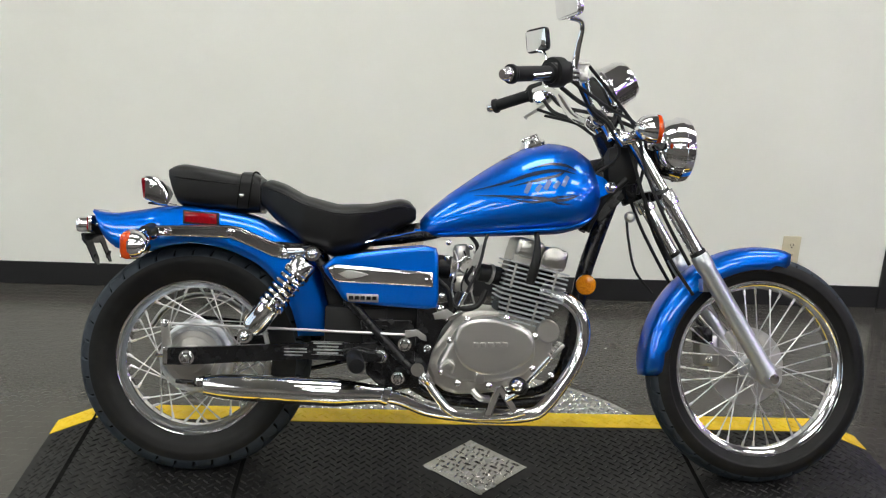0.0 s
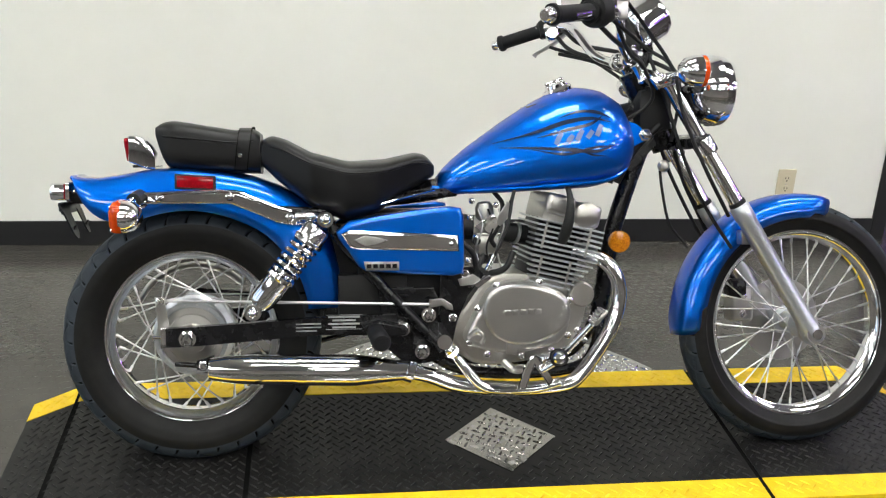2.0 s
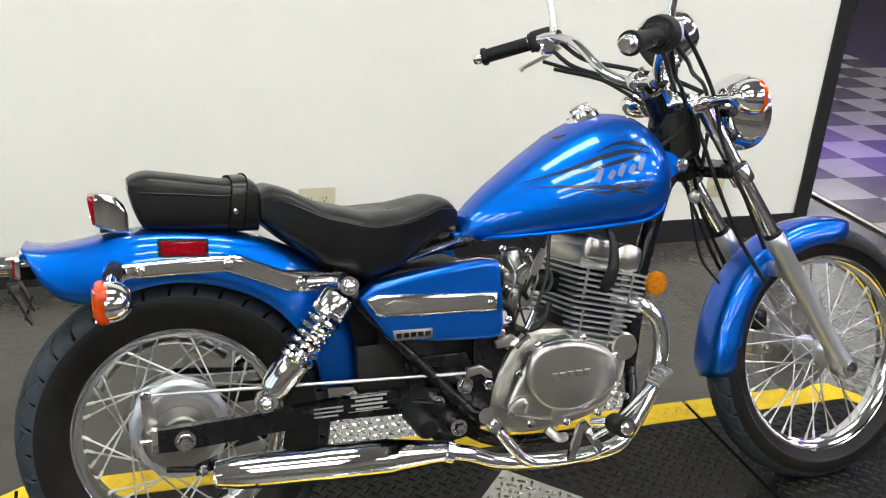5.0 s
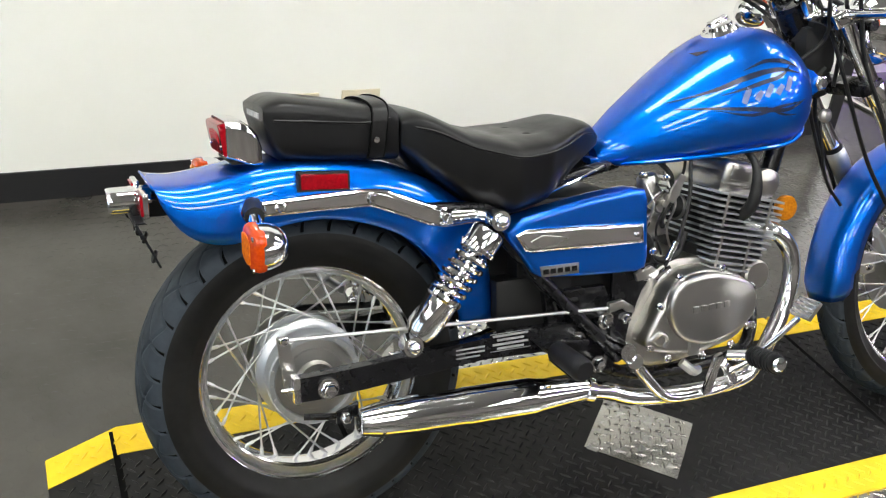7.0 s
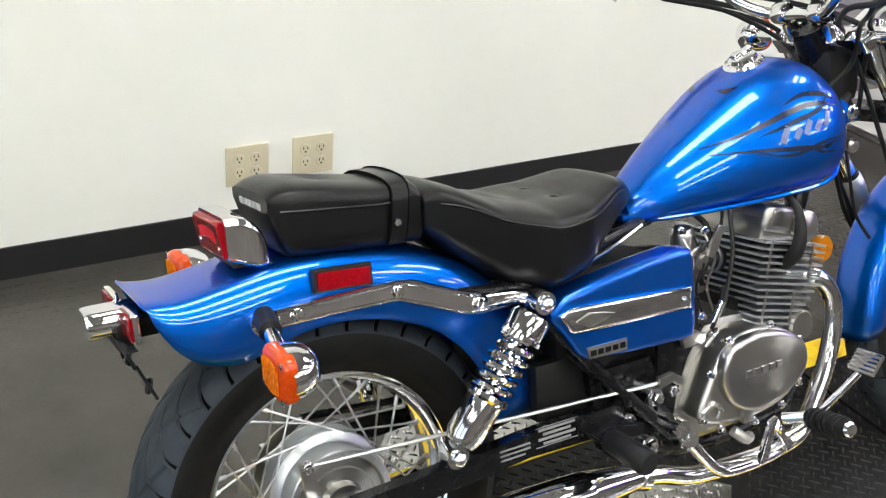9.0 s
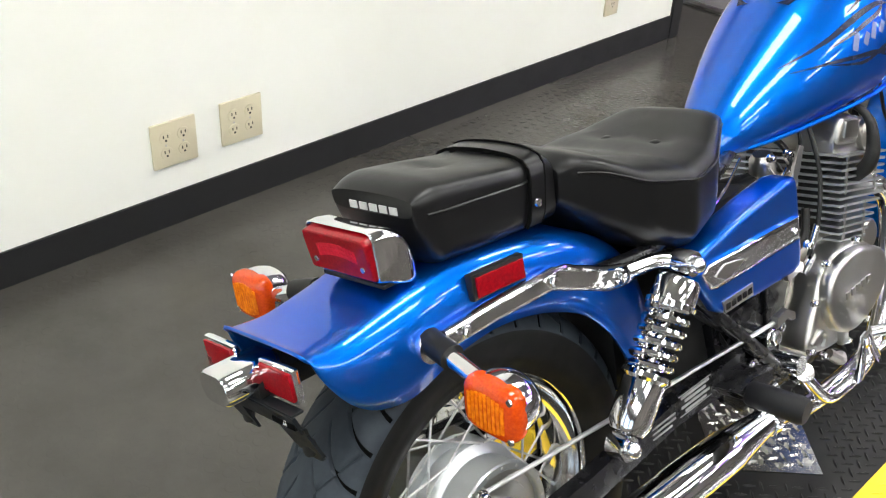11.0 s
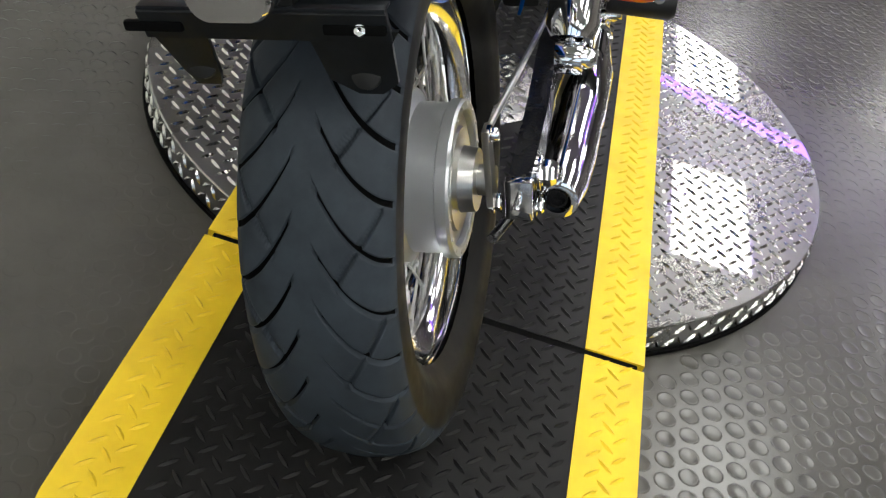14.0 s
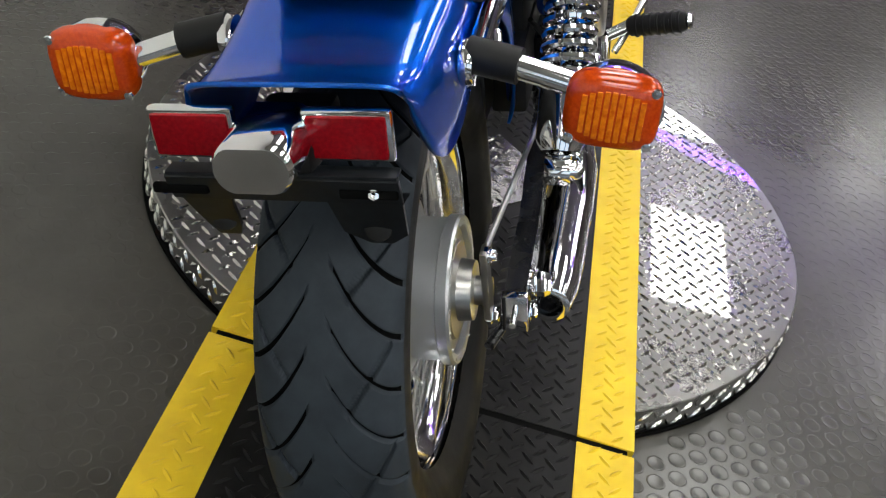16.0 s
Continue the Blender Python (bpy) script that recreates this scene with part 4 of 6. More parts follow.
both(arm)
lab = part("warning_label", box(0.257, -0.1345, 0.335, 0.1, 0.001, 0.026, 0), black, swing, "dark label with pale unreadable print", smooth=False)
for k in range(3):
    part("print_line", box(0.257, -0.1355, 0.343 - 0.008 * k, 0.086 - 0.02 * (k == 2), 0.001, 0.003), label_print, lab)
lab = part("warning_label", box(0.352, -0.1345, 0.346, 0.082, 0.001, 0.034, 0), black, swing, "dark label with pale unreadable print", smooth=False)
for k in range(4):
    part("print_line", box(0.352, -0.1355, 0.358 - 0.008 * k, 0.072 - 0.018 * (k % 2), 0.001, 0.0042), label_print, lab)
for dy in (-1, 1):
    part("label_edge", box(0.352, -0.1355, 0.346 + dy * 0.0165, 0.082, 0.001, 0.0012), label_print, lab)

# rear brake
drum = part("brake_plate", lathe([(0, -0.026), (0.016, -0.026), (0.0165, -0.008), (0.034, -0.007), (0.036, 0.009), (0.055, 0.011), (0.057, 0.015), (0.0712, 0.016), (0.0712, 0.024), (0, 0.024)], 40, Matrix.Translation((RW[0], -0.082, RW[1])) @ Matrix.Rotation(radians(-90), 4, "X")), satin, rear_wheel, "satin aluminium brake plate", smooth=28)
drum.matrix_local = Matrix.Translation((-RW[0], 0, -RW[1]))
brake = part("rear_brake_linkage", rod((-0.062, -0.10, 0.397), (0.56, -0.155, 0.386), 0.0035, 8), spoke_steel, bike, "steel rear brake rod and arm")
part("brake_arm", prism([(-0.072, 0.405), (-0.052, 0.405), (-0.038, 0.315), (-0.048, 0.3), (-0.064, 0.315)], -0.105, -0.098, 0.001), satin, brake)
part("return_spring", tube([(-0.055 + 0.003 * k, -0.1 - 0.0035 * (k % 2), 0.397) for k in range(18)], 0.0014, 5, 2), spoke_steel, brake)
bolt(brake, -0.06, -0.106, 0.397, 0.007)
bolt(brake, -0.05, -0.104, 0.312, 0.009)
part("clevis", prism([(0.545, 0.397), (0.575, 0.4), (0.598, 0.385), (0.6, 0.372), (0.585, 0.375), (0.575, 0.384), (0.545, 0.378)], -0.162, -0.15, 0.002), satin, brake)
part("torque_rod", rod((-0.03, -0.095, 0.25), (0.04, -0.115, 0.248), 0.006), black, brake)
# chain side
chain = part("chain_guard", tube([(0.1 * math.cos(radians(a)) * 1.55, 0.1, RW[1] + 0.155 * math.sin(radians(a))) for a in (155, 130, 100, 70, 45)], 0.012, 8, flat=0.4), satin, bike, "pale metal chain guard")
part("sprocket", lathe([(0.05, 0), (0.095, 0), (0.095, 0.006), (0.05, 0.006)], 44, Matrix.Translation((RW[0], 0.07, RW[1])) @ Matrix.Rotation(radians(-90), 4, "X"), closed_profile=True), alloy, chain)
part("chain_run", tube([(0.0, 0.075, RW[1] + 0.094), (0.25, 0.075, 0.375), (0.5, 0.075, 0.36)], 0.007, 6), black, chain)
part("chain_run", tube([(0.0, 0.075, RW[1] - 0.094), (0.25, 0.075, 0.255), (0.5, 0.075, 0.315)], 0.007, 6), black, chain)


# shocks
def shock(s):
    a, b = Vector((0.311, s * 0.168, 0.583)), Vector((0.149, s * 0.158, 0.376))
    sh = part("shock_absorber", rod(a.lerp(b, 0.08), a.lerp(b, 0.95), 0.008, 12), chrome, bike, "chrome coil-over shock absorber")
    m = towards(a, b)
    L = (b - a).length
    part("upper_cap", lathe([(0, 0.02), (0.026, 0.022), (0.031, 0.028), (0.032, 0.056), (0.035, 0.058), (0.035, 0.065), (0, 0.065)], 24, m), chrome, sh)
    part("lower_sleeve", lathe([(0, L - 0.105), (0.034, L - 0.105), (0.035, L - 0.098), (0.03, L - 0.093), (0.03, L - 0.035), (0.024, L - 0.02), (0, L - 0.018)], 24, m), chrome, sh)
    coil = []
    turns, z0, z1 = 6.0, 0.064, L - 0.1
    for k in range(int(turns * 14) + 1):
        t = k / (turns * 14)
        coil.append(m @ Vector((0.029 * math.cos(2 * math.pi * turns * t), 0.029 * math.sin(2 * math.pi * turns * t), z0 + (z1 - z0) * t)))
    part("spring", tube(coil, 0.0054, 7, 1), chrome, sh)
    for p in (a, b):
        part("eye", lathe([(0.009, -0.015), (0.018, -0.015), (0.019, -0.01), (0.019, 0.01), (0.018, 0.015), (0.009, 0.015)], 20, axis_y(*p), closed_profile=True), chrome, sh)
        part("acorn_nut", lathe([(0, 0), (0.012, 0), (0.012, 0.008), (0.01, 0.014), (0.005, 0.018), (0, 0.019)], 16, Matrix.Translation((p.x, p.y + s * 0.012, p.z)) @ Matrix.Rotation(radians(90 if s < 0 else -90), 4, "X")), chrome, sh)


both(shock)


# fender rails with the tail indicators
def fender_rail(s):
    top = [(-0.085, 0.642), (0.0, 0.645), (0.108, 0.646), (0.15, 0.632), (0.2, 0.612), (0.235, 0.602), (0.325, 0.598)]
    low = [(0.32, 0.568), (0.235, 0.566), (0.205, 0.572), (0.15, 0.596), (0.1, 0.616), (0.0, 0.617), (-0.085, 0.616)]
    r = part("fender_rail", prism(top + low, s * 0.103, s * 0.119, 0.007, 4), chrome, bike, "chrome fender support rail", smooth=40)
    part("rail_lip", tube([(x, s * 0.119, z - 0.003) for x, z in top[:-1]], 0.0042, 8), chrome, r)
    part("shock_mount", tube([(0.25, s * 0.115, 0.585), (0.29, s * 0.135, 0.588), (0.311, s * 0.16, 0.584)], [0.014, 0.012, 0.013], 12), chrome, r)
    for x, z in ((-0.055, 0.63), (0.1, 0.632), (0.232, 0.585)):
        bolt(r, x, s * 0.12, z, 0.008, side=s)


both(fender_rail)


def lens_shell(w, h, d, m):
    """A pillow-shaped lens with round corners that bulges towards -x."""
    bm = bmesh.new()
    loops = []
    for x, g in ((d * 0.5, 0.97), (d * 0.3, 1.0), (-d * 0.1, 1.0), (-d * 0.42, 0.93), (-d * 0.6, 0.8), (-d * 0.68, 0.5), (-d * 0.7, 0.2)):
        loops.append([m @ Vector((x, g * w / 2 * math.copysign(abs(math.cos(a)) ** 0.5, math.cos(a)), g * h / 2 * math.copysign(abs(math.sin(a)) ** 0.5, math.sin(a)))) for a in (2 * math.pi * (k + 0.5) / 40 for k in range(40))])
    rings(bm, loops)
    return bm


def tail_indicator(s):
    z = 0.608 + (0.022 if s > 0 else 0)
    ind = part("turn_signal", rod((-0.098, s * 0.105, z + 0.026), (-0.105, s * 0.15, z + 0.018), 0.016, 16), black_plastic, bike, "amber turn signal on a chrome stalk")
    part("collar", lathe([(0, -0.006), (0.02, -0.006), (0.022, 0), (0.02, 0.006), (0, 0.008)], 20, towards((-0.098, s * 0.105, z + 0.018), (-0.1, s * 0.2, z + 0.016))), chrome, ind)
    part("stalk", rod((-0.105, s * 0.148, z + 0.018), (-0.112, s * 0.2, z + 0.004), 0.011, 16), chrome, ind)
    m = Matrix.Translation((-0.107, -0.228 if s < 0 else 0.229, z - (0.012 if s < 0 else -0.004))) @ Matrix.Rotation(radians(8 if s < 0 else 3), 4, "X")
    shell = part("housing", lathe([(0, 0.034), (0.012, 0.033), (0.026, 0.028), (0.038, 0.016), (0.043, 0.002), (0.044, -0.012), (0, -0.012)], 28, m @ Matrix.Rotation(radians(90), 4, "Y") @ Matrix.Diagonal((0.82, 0.98, 1, 1))), chrome, ind)
    lens = part("lens", lens_shell(0.08, 0.067, 0.02, m @ Matrix.Translation((-0.017, 0, 0))), amber_lens, ind, "amber ribbed plastic lens")
    # ribs coloured brighter than the rim, as if lit from inside
    for k in range(9):
        tall = 0.046 - 0.0007 * (k - 4) ** 2
        part("lens_rib", box(-0.0305, -0.024 + 0.006 * k, 0, 0.0024, 0.0046, tall, 0.001, m), amber_lit, lens)
    for dy, dz in ((-0.034, -0.026), (0.034, 0.026), (0.034, -0.026), (-0.034, 0.026)):
        if dy * dz * s > 0 or dz < 0:
            part("lens_screw", lathe([(0, 0), (0.0045, 0), (0.004, 0.002), (0, 0.0025)], 10, m @ Matrix.Translation((-0.0265, dy * 0.95, dz * 0.95)) @ Matrix.Rotation(radians(-90), 4, "Y")), chrome, lens)


both(tail_indicator)

# fender reflectors
for s in (-1, 1):
    rf = part("side_reflector", prism([(-0.022, 0.684), (0.068, 0.679), (0.068, 0.646), (-0.022, 0.65)], s * 0.095, s * 0.108, 0.003), black_plastic, rear_fender_ob, "red side reflector in a black frame")
    part("reflector_lens", prism([(-0.017, 0.68), (0.063, 0.675), (0.063, 0.65), (-0.017, 0.654)], s * 0.107, s * 0.112, 0.002), red_lens, rf)

# tail light
def pillow(sections, n=40, power=0.45):
    """Rounded sections (x, y centre, z centre, half width, half height) skinned along x."""
    loops = []
    for x, cy, cz, w, h in sections:
        loops.append([(x, cy + w * math.copysign(abs(math.cos(a)) ** power, math.cos(a)), cz + h * math.copysign(abs(math.sin(a)) ** power, math.sin(a)) + 0.006 * math.cos(a) ** 2 * (-1 if math.sin(a) > 0 else 0)) for a in (2 * math.pi * (k + 0.5) / n for k in range(n))])
    bm = bmesh.new()
    rings(bm, loops)
    return bm


tail = part("tail_light", pillow([(-0.120, -0.008, 0.7390, 0.06, 0.0262), (-0.1265, -0.008, 0.7395, 0.0635, 0.0295), (-0.1255, -0.008, 0.7395, 0.065, 0.031), (-0.114, -0.008, 0.7375, 0.0665, 0.033), (-0.098, -0.008, 0.7325, 0.0675, 0.035), (-0.085, -0.008, 0.7260, 0.067, 0.0325), (-0.075, -0.008, 0.720, 0.065, 0.026), (-0.069, -0.008, 0.711, 0.061, 0.018)], 56, 0.13), chrome, bike, "red tail light in a chrome housing", smooth=45)
m_tail = Matrix.Translation((-0.125, -0.0085, 0.7385)) @ Matrix.Rotation(radians(-8), 4, "Y")
lens_bm = pillow([(0.008, 0, 0, 0.061, 0.0268), (-0.006, 0, 0, 0.061, 0.0268), (-0.0085, 0, 0, 0.06, 0.0258), (-0.0095, 0, 0, 0.058, 0.024)], 56, 0.09)
lens_bm.transform(m_tail)
lens = part("tail_lens", lens_bm, red_lens, tail, "ribbed red plastic lens", smooth=35)
# ribs in the brighter red that paints the lens centre as lit
for k in range(15):
    for row in range(3):
        part("lens_rib", box(-0.0096, -0.036 + 0.0049 * k, 0.0125 - 0.0055 * row - 0.00009 * (k - 7) ** 2, 0.0012, 0.0045, 0.0052, 0.0004, m_tail), red_lit_inner, lens)
part("tail_gasket", box(-0.094, -0.008, 0.7, 0.05, 0.118, 0.006, 0.002), black_plastic, tail)
for y in (-0.045, 0.045):
    part("lens_screw", lathe([(0, 0), (0.004, 0), (0.0035, 0.002), (0, 0.0025)], 10, m_tail @ Matrix.Translation((-0.009, y, -0.012)) @ Matrix.Rotation(radians(-90), 4, "Y")), chrome, lens)

# plate lamp, reflectors and bracket
plate = part("plate_bracket", prism([(-0.298, 0.615), (-0.294, 0.618), (-0.285, 0.594), (-0.29, 0.592)], -0.082, 0.1, 0.001), bracket_black, bike, "black steel number plate bracket without a plate", smooth=False)
part("folded_lip", box(-0.289, 0.009, 0.6175, 0.016, 0.18, 0.003, 0.001), bracket_black, plate)
for y0, y1, zl in ((0.055, 0.099, 0.543), (-0.081, -0.02, 0.538)):
    bm = bmesh.new()
    out = y1 if y0 > 0 else y0
    c = out - math.copysign(0.027, out)
    pts = [(y0 - 0.006, 0.6), (y0 + 0.001, 0.588), (y0 + 0.004, zl + 0.012), (c - 0.009, zl), (c + 0.009, zl), (y1 - (0.012 if y0 > 0 else 0.006), zl + 0.014), (y1, 0.6)]
    a = [bm.verts.new((-0.288 + (0.596 - z) * 0.42, y, z)) for y, z in pts]
    f = bm.faces.new(a)
    got = bmesh.ops.extrude_face_region(bm, geom=[f])
    bmesh.ops.translate(bm, verts=[v for v in got["geom"] if isinstance(v, bmesh.types.BMVert)], vec=(0.004, 0, 0))
    ear = part("ear", bm, bracket_black, plate, smooth=False)
    part("rubber_stop", lathe([(0, 0), (0.0115, 0), (0.011, 0.004), (0.004, 0.006), (0, 0.006)], 18, Matrix.Translation((-0.2675, c, zl + 0.018)) @ Matrix.Rotation(radians(-68), 4, "Y")), black_plastic, ear)
for y in (-0.058, 0.09):
    part("slot", box(-0.2935, y, 0.603, 0.006, 0.045, 0.008, 0.002, None), black_and_shade_rubber, plate)
part("slot_screw", lathe([(0, 0), (0.0055, 0), (0.0045, 0.003), (0.002, 0.0032), (0, 0.002)], 6, Matrix.Translation((-0.294, -0.062, 0.603)) @ Matrix.Rotation(radians(-68), 4, "Y")), chrome, plate)
stem = part("bracket_stem", box(-0.25, 0.012, 0.628, 0.09, 0.06, 0.03, 0.008), black_plastic, plate)
for y0, y1 in ((-0.078, -0.01), (0.042, 0.11)):
    rf = part("rear_reflector", box(-0.278, (y0 + y1) / 2, 0.644, 0.01, y1 - y0, 0.042, 0.004), chrome, plate, "red rear reflector in a chrome frame")
    part("reflector_lens", box(-0.2835, (y0 + y1) / 2, 0.644, 0.006, y1 - y0 - 0.008, 0.034, 0.002), red_lens, rf)
bm = bmesh.new()
loops = []
for x, g in ((-0.255, 0.8), (-0.262, 1.0), (-0.322, 1.0), (-0.328, 0.97), (-0.331, 0.9)):
    loops.append([(x, 0.014 + g * (0.014 * (1 if math.cos(a) > 0 else -1) + 0.017 * math.cos(a)), 0.641 + g * 0.02 * math.sin(a)) for a in (2 * math.pi * (k + 0.5) / 28 for k in range(28))])
rings(bm, loops)
part("plate_lamp", bm, chrome, plate, "chrome number plate lamp", smooth=40)
plate.location.x = 0.017

# ---- engine ----
TILT = radians(13)
em = Matrix.Translation((0.832, -0.022, 0.405)) @ Matrix.Rotation(TILT, 4, "Y")
engine = part("engine", prism([(0.60, 0.31), (0.64, 0.38), (0.69, 0.44), (0.76, 0.45), (0.87, 0.43), (0.925, 0.38), (0.91, 0.31), (0.86, 0.26), (0.75, 0.235), (0.65, 0.24)], -0.11, 0.12, 0.01, 2, 3), alloy, bike, "cast aluminium air-cooled twin engine", smooth=50)
part("cylinder", box(0, -0.005, 0.085, 0.12, 0.15, 0.17, 0.012, em), black_plastic, engine)
fin0 = None
for k in range(13):
    z = 0.018 + 0.0122 * k
    low = max(0.0, (6 - k) / 6)
    x0, x1 = -0.066 + 0.012 * low, 0.093 - 0.05 * low
    if fin0 is None:
        fin0 = part("cooling_fin", box(0, 0, 0, 1, 1, 1, 0), slider_grey, engine, smooth=False)
        ob = fin0
    else:
        ob = twin("cooling_fin", fin0, engine)
    ob.matrix_local = em @ Matrix.Translation(((x0 + x1) / 2, -0.004, z)) @ Matrix.Diagonal((x1 - x0, 0.232, 0.0042, 1))
for x in (-0.04, 0.03):
    part("fin_web", box(x, -0.119, 0.045, 0.005, 0.003, 0.075, 0, em), satin, engine)
for x in (-0.046, 0.06):
    part("fin_web", box(x, -0.119, 0.133, 0.005, 0.003, 0.07, 0, em), satin, engine)
hd = part("cylinder_head", box(0.008, -0.004, 0.185, 0.132, 0.19, 0.05, 0.012, em), alloy, engine)
part("head_cover", box(-0.02, -0.004, 0.205, 0.072, 0.205, 0.05, 0.014, em, seg=3), alloy, engine)
part("head_cover", box(0.05, -0.004, 0.196, 0.064, 0.2, 0.055, 0.014, em, seg=3), alloy, engine)
for x, z, w in ((-0.02, 0.207, 0.048), (0.05, 0.198, 0.042)):
    part("cover_window", box(x, -0.107, z, w, 0.006, 0.03, 0.003, em), satin, engine)
part("cam_cover", lathe([(0, 0), (0.03, 0), (0.03, 0.01), (0.024, 0.014), (0, 0.015)], 26, em @ Matrix.Translation((0.045, -0.1, 0.196)) @ Matrix.Rotation(radians(90), 4, "X")), alloy, engine)
part("spark_plug_cap", tube([em @ Vector((0.0, -0.105, 0.12)), em @ Vector((-0.002, -0.135, 0.15)), em @ Vector((-0.004, -0.14, 0.19)), em @ Vector((-0.012, -0.125, 0.235)), em @ Vector((-0.02, -0.06, 0.27))], [0.012, 0.0135, 0.011, 0.007, 0.005], 12), black_plastic, engine, "black rubber plug cap and lead")
case = part("clutch_cover", prism([(0.63, 0.31), (0.642, 0.338), (0.668, 0.385), (0.695, 0.42), (0.74, 0.436), (0.80, 0.43), (0.86, 0.404), (0.874, 0.36), (0.866, 0.315), (0.83, 0.284), (0.745, 0.27), (0.672, 0.278), (0.636, 0.293)], -0.165, -0.1, 0.012, 4, 3), satin, engine, "brushed aluminium clutch cover", smooth=50)
part("filler_cap", lathe([(0, 0), (0.015, 0), (0.015, 0.006), (0.012, 0.008), (0, 0.008)], 24, Matrix.Translation((0.657, -0.163, 0.313)) @ Matrix.Rotation(radians(90), 4, "X")), satin, case)
part("lower_lip", box(0.735, -0.168, 0.284, 0.024, 0.012, 0.03, 0.004), satin, case)
bm = prism([(0.668, 0.365), (0.682, 0.416), (0.735, 0.434), (0.80, 0.427), (0.86, 0.397), (0.867, 0.345), (0.82, 0.307), (0.755, 0.292), (0.695, 0.312)], -0.186, -0.16, 0.01, 4, 4)
rc = part("round_cover", bm, satin, case, smooth=50)
for k in range(5):
    part("raised_mark", box(0.722 + 0.018 * k, -0.187, 0.368 + 0.0005 * k, 0.013, 0.003, 0.012, 0.001), satin, rc)
part("cover_boss", lathe([(0, 0), (0.03, 0), (0.03, 0.016), (0.026, 0.02), (0, 0.02)], 26, Matrix.Translation((0.91, -0.115, 0.40)) @ Matrix.Rotation(radians(90), 4, "X")), alloy, engine)
part("cover_rib", tube([(0.635, -0.166, 0.31), (0.655, -0.172, 0.325), (0.67, -0.172, 0.312), (0.665, -0.17, 0.295)], 0.005, 8), satin, case)
for x, z in ((0.638, 0.296), (0.657, 0.375), (0.7, 0.428), (0.8, 0.434), (0.872, 0.39), (0.869, 0.308), (0.83, 0.274), (0.76, 0.262), (0.68, 0.268), (0.905, 0.31), (0.925, 0.285)):
    bolt(engine, x, -0.162 if x < 0.9 else -0.11, z, 0.0058, side=-1)
part("crank_guard", tube([(0.72, -0.15, 0.25), (0.74, -0.16, 0.232), (0.76, -0.15, 0.228)], 0.01, 8), alloy, engine)
part("clutch_arm", prism([(0.65, 0.43), (0.685, 0.452), (0.69, 0.442), (0.66, 0.42)], -0.15, -0.14, 0.002), chrome, engine)
part("clutch_cable", tube([(0.676, -0.145, 0.45), (0.70, -0.15, 0.50), (0.73, -0.14, 0.57), (0.745, -0.12, 0.63), (0.76, -0.1, 0.66)], 0.004, 8), black_plastic, engine)
part("cable_ferrule", rod((0.68, -0.146, 0.462), (0.697, -0.15, 0.497), 0.006), chrome, engine)
# black plate added to darken the pale gap between side cover and clutch cover
gap_plate = part("dark_gap_plate", prism([(0.575, 0.46), (0.655, 0.47), (0.68, 0.45), (0.64, 0.4), (0.615, 0.34), (0.6, 0.27), (0.57, 0.28)], -0.124, -0.113, 0.003), black, frame_ob)
for x, z in ((0.632, 0.452), (0.603, 0.35), (0.645, 0.43)):
    bolt(gap_plate, x, -0.13, z, 0.008)
part("cable_bracket", prism([(0.615, 0.44), (0.65, 0.452), (0.668, 0.44), (0.655, 0.428), (0.62, 0.425)], -0.14, -0.13, 0.002), satin, gap_plate)
part("breather_hose", tube([(0.6, -0.1, 0.57), (0.62, -0.125, 0.53), (0.65, -0.13, 0.5), (0.66, -0.12, 0.46)], 0.007, 9), black_plastic, gap_plate)
# carburettor
carb = part("carburettor", lathe([(0, 0), (0.026, 0), (0.028, 0.02), (0.022, 0.03), (0.022, 0.06), (0.026, 0.066), (0, 0.066)], 20, towards((0.66, -0.055, 0.555), (0.76, -0.05, 0.545))), alloy, bike, "cast aluminium carburettor with hoses")
part("float_bowl", box(0.695, -0.06, 0.515, 0.05, 0.05, 0.045, 0.008), alloy, carb)
part("slide_cover", lathe([(0, 0), (0.022, 0), (0.022, 0.03), (0.016, 0.04), (0, 0.042)], 18, towards((0.69, -0.06, 0.575), (0.685, -0.065, 0.62))), satin, carb)
part("choke_lever", prism([(0.66, 0.56), (0.7, 0.59), (0.71, 0.58), (0.675, 0.55)], -0.1, -0.095, 0.001), chrome, carb)
for a in range(3):
    x = 0.668 + 0.025 * a
    part("hose", tube([(x, -0.085, 0.6), (x + 0.01, -0.1, 0.56), (x - 0.005, -0.095, 0.51), (x + 0.005, -0.1, 0.46)], 0.0024, 7), black_plastic if a == 1 else satin, carb)
part("intake_stub", tube([(0.735, -0.05, 0.545), (0.765, -0.045, 0.54), (0.81, -0.03, 0.53)], 0.024, 14), black_plastic, carb)
part("throttle_pulley", lathe([(0, 0), (0.019, 0), (0.021, 0.003), (0.017, 0.006), (0.021, 0.009), (0.019, 0.012), (0.007, 0.012), (0.007, 0.018), (0, 0.018)], 24, Matrix.Translation((0.7, -0.088, 0.562)) @ Matrix.Rotation(radians(90), 4, "X")), alloy, carb)
part("cable_bracket", prism([(0.715, 0.585), (0.735, 0.618), (0.748, 0.612), (0.733, 0.575), (0.72, 0.56), (0.71, 0.566)], -0.104, -0.098, 0.001), satin, carb)
part("throttle_cable", tube([(0.716, -0.1, 0.57), (0.742, -0.1, 0.615), (0.755, -0.09, 0.65)], 0.003, 7), black_plastic, carb)
part("bowl_flange", box(0.695, -0.062, 0.54, 0.06, 0.06, 0.006, 0.002), satin, carb)
part("drain_screw", rod((0.69, -0.085, 0.497), (0.688, -0.097, 0.49), 0.005, 8), chrome, carb)
